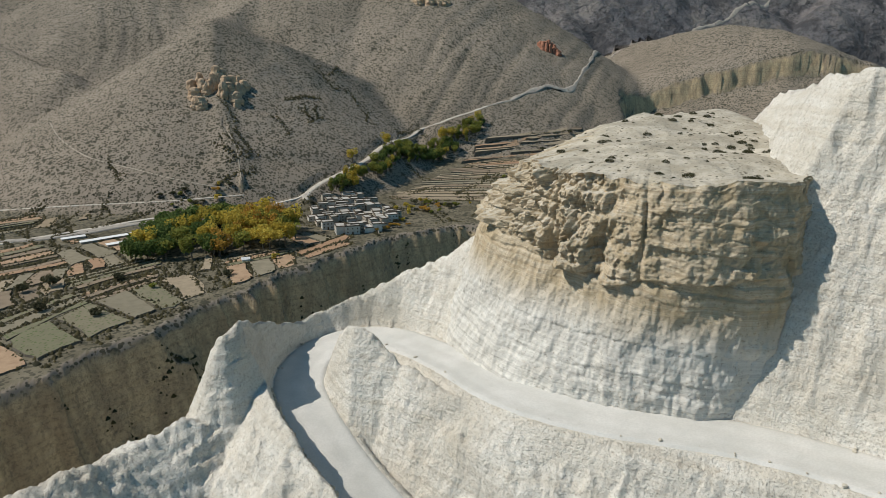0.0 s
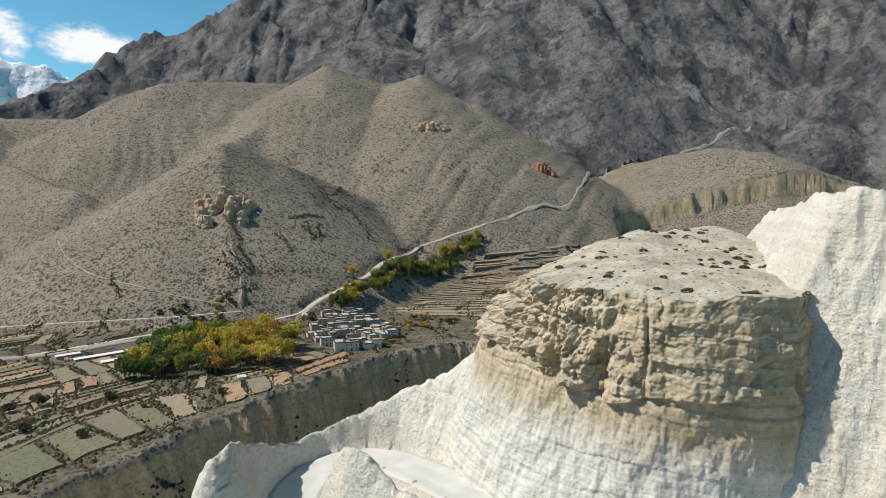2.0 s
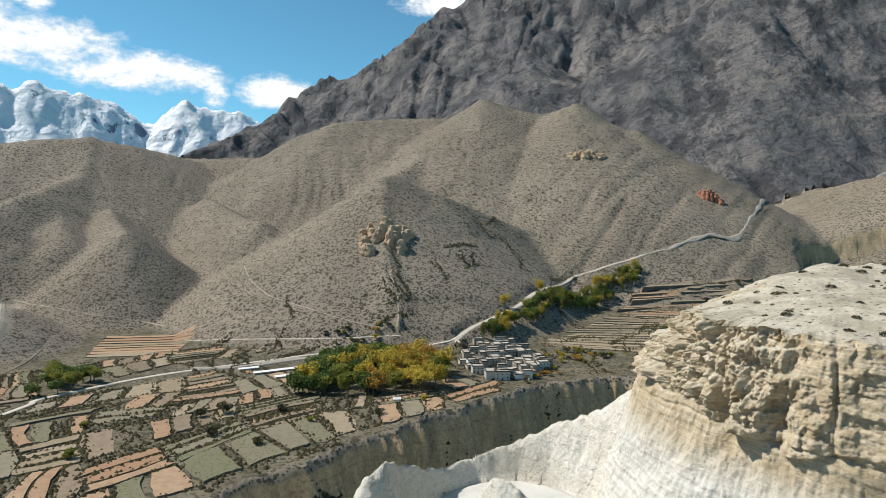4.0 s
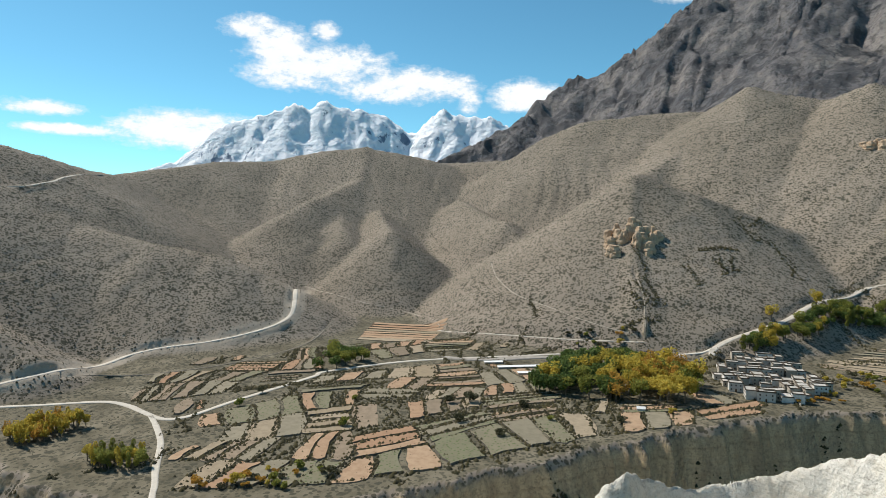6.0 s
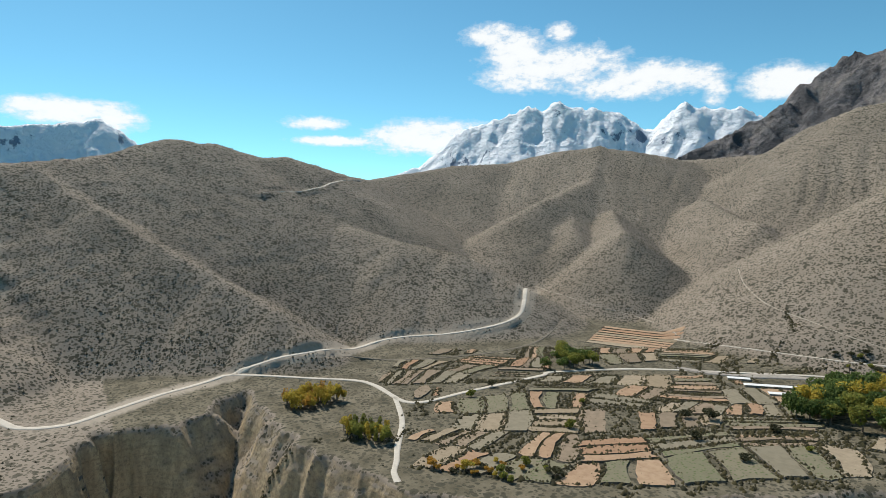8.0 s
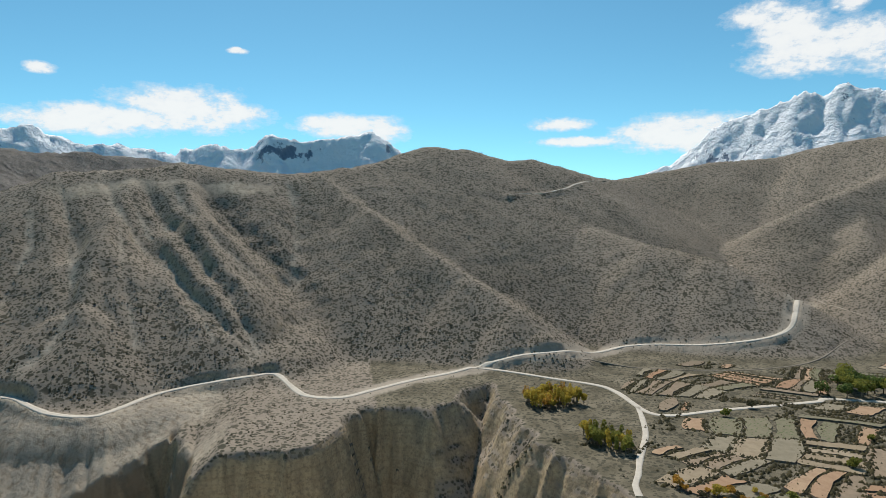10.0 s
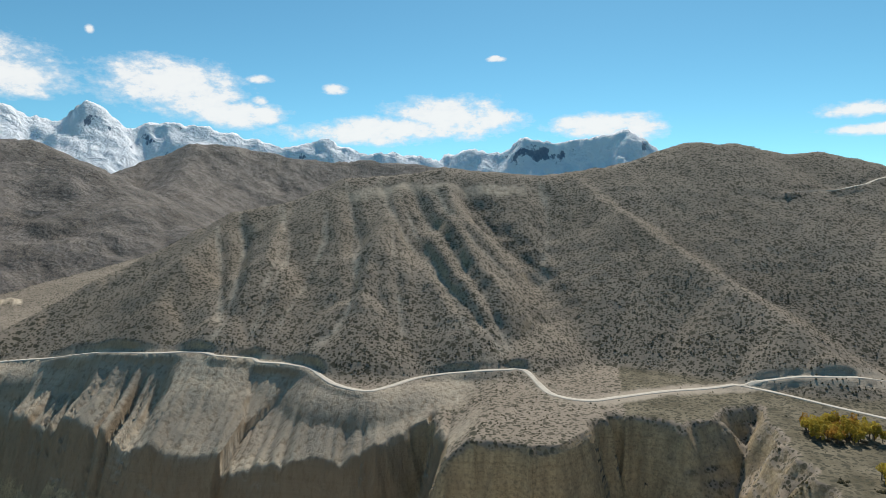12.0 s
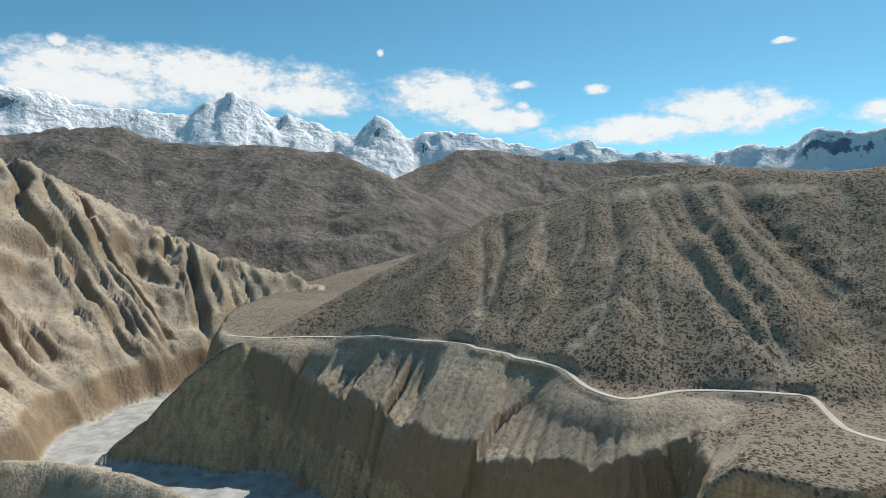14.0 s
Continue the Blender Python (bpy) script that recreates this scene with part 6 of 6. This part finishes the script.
# ---- small things by the road ----
def stone_mesh(name, seed, material):
    rnd = random.Random(seed)
    bm = bmesh.new()
    bmesh.ops.create_icosphere(bm, subdivisions=1, radius=0.5)
    for v in bm.verts:
        v.co *= rnd.uniform(0.75, 1.2)
        v.co.z *= 0.75
    return mesh_of(name, bm, material)


PALE_STONE = gravel_material("pale_loose_stone", (0.4, 0.36, 0.29), (0.55, 0.5, 0.41))


def guard_stones():
    rnd = random.Random(3)
    meshes = [stone_mesh("kerb_stone", s, PALE_STONE) for s in range(4)]
    line = dense(SPOIL, 0.75)
    for n, (x, y, z) in enumerate(line):
        q = height(np.array([x + 0.5], np.float32), np.array([y + 0.3], np.float32))[0][0]
        ob = tagged(new("kerb_stone", meshes[n % 4]), "pale rough stone edging the road bank", "stone", "stones along the road edge")
        ob.matrix_basis = Matrix.LocRotScale((x + 0.5 + rnd.uniform(-0.1, 0.1), y + 0.3, q + 0.35), Euler((0, 0, rnd.uniform(0, 6))), Vector((0.9, 0.9, 1.5)) * rnd.uniform(0.55, 0.85))
    for n in range(60):
        i = rnd.randrange(1, len(CUT_LINE) - 6)
        (x, y, z), (x1, y1, _) = CUT_LINE[i], CUT_LINE[i + 1]
        a = math.atan2(y1 - y, x1 - x) + rnd.choice((-1, 1)) * math.pi / 2
        s = rnd.uniform(2.3, 3.1)
        ob = tagged(new("boulder", meshes[n % 4]), "loose pale stone fallen beside the road", "stone", "fallen stones beside the road")
        ob.matrix_basis = Matrix.LocRotScale((x + math.cos(a) * s, y + math.sin(a) * s, z + 0.25), Euler((0, 0, a)), Vector((1, 1, 1)) * rnd.choice((0.12, 0.16, 0.2, 0.3, 0.45)))


guard_stones()


def mesa_shrubs():
    rnd = random.Random(9)
    kinds = []
    for s in range(3):
        verts, faces = [], []
        for n in range(260):
            d = Vector((rnd.gauss(0, 1), rnd.gauss(0, 1), abs(rnd.gauss(0, 0.7)))).normalized() * rnd.uniform(0.6, 1.0)
            p = Vector((d.x * 0.8, d.y * 0.8, d.z * 0.55 + 0.05))
            u = Vector((rnd.gauss(0, 1), rnd.gauss(0, 1), rnd.gauss(0, 1))).normalized()
            v = u.orthogonal().normalized()
            w = u.cross(v)
            i0 = len(verts)
            verts += [tuple(p + q * 0.11) for q in (v, w, -v)]
            faces.append((i0, i0 + 1, i0 + 2))
        kinds.append(poly_mesh("shrub", verts, faces, LEAVES["dark"]))
    pts = [Vector((p[0], p[1])) for p in MESA_RIM]
    co = np.empty(len(mesa_cap.data.vertices) * 3, np.float32)
    mesa_cap.data.vertices.foreach_get("co", co)
    co = co.reshape(-1, 3)
    n = 0
    while n < 150:
        x, y = rnd.uniform(8, 42), rnd.uniform(51, 91)
        if not inside(np.array([x], np.float32), np.array([y], np.float32), [(MESA_MID.x + (p.x - MESA_MID.x) * 0.95, MESA_MID.y + (p.y - MESA_MID.y) * 0.95) for p in pts])[0]:
            continue
        if rnd.random() > 0.25 + (x - 8) / 40:
            continue
        place = Vector(co[np.argmin(np.hypot(co[:, 0] - x, co[:, 1] - y))].tolist())
        if place.z > 96:
            ob = tagged(new("desert_shrub", kinds[n % 3]), "low dark thorny shrub on the sandy mesa top", "shrub", "shrubs on the mesa")
            ob.matrix_basis = Matrix.LocRotScale(place - Vector((0, 0, 0.05)), Euler((0, 0, rnd.uniform(0, 6))), Vector((1, 1, 1)) * rnd.choice((0.12, 0.16, 0.2, 0.25, 0.3, 0.4, 0.5, 0.7)))
            n += 1


mesa_shrubs()


# ---- scrub on the slopes and hedges round the fields ----
def tuft_field(name, places, material, label, low=0.35, high=1.1):
    """Many small domed shrubs in one mesh; places: x, y, z rows."""
    rnd = np.random.RandomState(17)
    n = len(places)
    size = (low + (high - low) * rnd.rand(n) ** 2).astype(np.float32)
    sides = 5
    ang = (np.arange(sides) * 2 * math.pi / sides)[None, :] + rnd.rand(n, 1) * 6.28
    wob = 0.75 + 0.5 * rnd.rand(n, sides)
    ring0 = np.stack([places[:, :1] + np.cos(ang) * size[:, None] * wob, places[:, 1:2] + np.sin(ang) * size[:, None] * wob, np.repeat(places[:, 2:3] - 0.35, sides, 1)], -1)
    tip = np.stack([places[:, 0] + 0.15 * size, places[:, 1], places[:, 2] + size * 0.95], -1)[:, None, :]
    v = np.concatenate([ring0, tip], 1).reshape(-1, 3).astype(np.float32)
    per = sides + 1
    f = []
    for i in range(sides):
        k = (i + 1) % sides
        f.append((i, k, sides))
    f = np.array(f, np.int32)
    q = (f[None] + (np.arange(n, dtype=np.int32) * per)[:, None, None]).reshape(-1, 3)
    me = bpy.data.meshes.new(name)
    me.vertices.add(len(v))
    me.vertices.foreach_set("co", v.ravel())
    me.loops.add(len(q) * 3)
    me.loops.foreach_set("vertex_index", q.ravel())
    me.polygons.add(len(q))
    me.polygons.foreach_set("loop_start", np.arange(0, len(q) * 3, 3, dtype=np.int32))
    me.polygons.foreach_set("use_smooth", np.ones(len(q), bool))
    me.update(calc_edges=True)
    me.materials.append(material)
    return tagged(new(name, me), label, "scrub", kind="stuff")


SCRUB = leaf_material("grey_green_scrub", (0.05, 0.05, 0.03), (0.1, 0.09, 0.055))
HEDGE_LEAF = leaf_material("hedge_leaves", (0.05, 0.05, 0.03), (0.13, 0.11, 0.05))


def scatter_scrub():
    rnd = np.random.RandomState(4)
    me = ground.data
    co = np.empty(len(me.vertices) * 3, np.float32)
    me.vertices.foreach_get("co", co)
    co = co.reshape(-1, 3)
    nor = np.empty(len(me.vertices) * 3, np.float32)
    me.vertices.foreach_get("normal", nor)
    nz = np.abs(nor.reshape(-1, 3)[:, 2])
    zone = np.empty(len(me.vertices) * 4, np.float32)
    me.attributes["zone"].data.foreach_get("color", zone)
    zone = zone.reshape(-1, 4)
    r = np.hypot(co[:, 0], co[:, 1])
    z0 = 0.085 * np.clip(co[:, 1] - 540, 0, 500) + 0.16 * np.clip(co[:, 1] - 1040, 0, 3000)
    ok = (nz > 0.72) & (zone[:, 0] < 0.5) & (zone[:, 1] < 0.5) & (zone[:, 2] < 0.5) & (zone[:, 3] < 0.5) & (r > 260) & (r < 1500) & (co[:, 2] > -6 - 30 * (co[:, 1] < -60))
    flat = (co[:, 2] - z0 < 3.0) & (co[:, 1] > -20)
    p = r * r * 1.5e-6 + 0.15
    p = np.where(flat, p * 0.35, p) * (0.65 + 0.5 * lattice(co[:, 0] / 60, co[:, 1] / 60, 77))
    pick = ok & (rnd.rand(len(co)) < p)
    pts = co[pick]
    outside = (pts[:, 0] < GX[0]) | (pts[:, 0] > GX[-1]) | (pts[:, 1] < GY[0]) | (pts[:, 1] > GY[-1])
    pts = pts[outside | ((lookup(ROAD_GAP, pts[:, 0], pts[:, 1]) > 1.2) & (lookup(RIM_GAP, pts[:, 0], pts[:, 1]) > 6))]
    if len(pts) > 150000:
        pts = pts[rnd.permutation(len(pts))[:150000]]
    pts = pts + np.concatenate([rnd.uniform(-0.6, 0.6, (len(pts), 2)), np.zeros((len(pts), 1))], 1)
    return tuft_field("slope_scrub", pts, SCRUB, "low grey-green thorn scrub dotted over dry slopes")


scatter_scrub()


def hedges():
    rnd = random.Random(8)
    rows = []
    for a, b in HEDGE:
        n = int(math.hypot(b[0] - a[0], b[1] - a[1]) / 0.9)
        for i in range(n):
            if rnd.random() < 0.9:
                t = (i + rnd.random()) / max(n, 1)
                rows.append((a[0] + (b[0] - a[0]) * t + rnd.gauss(0, 0.9), a[1] + (b[1] - a[1]) * t + rnd.gauss(0, 0.9)))
    p = np.array(rows, np.float32)
    p = p[lookup(RIM_GAP, p[:, 0], p[:, 1]) > 5]
    z = levels(p[:, 0], p[:, 1])
    tuft_field("field_hedge", np.concatenate([p, z[:, None] + 0.3], 1), HEDGE_LEAF, "low dry hedge bushes along the terrace edges", 0.4, 1.5)


hedges()
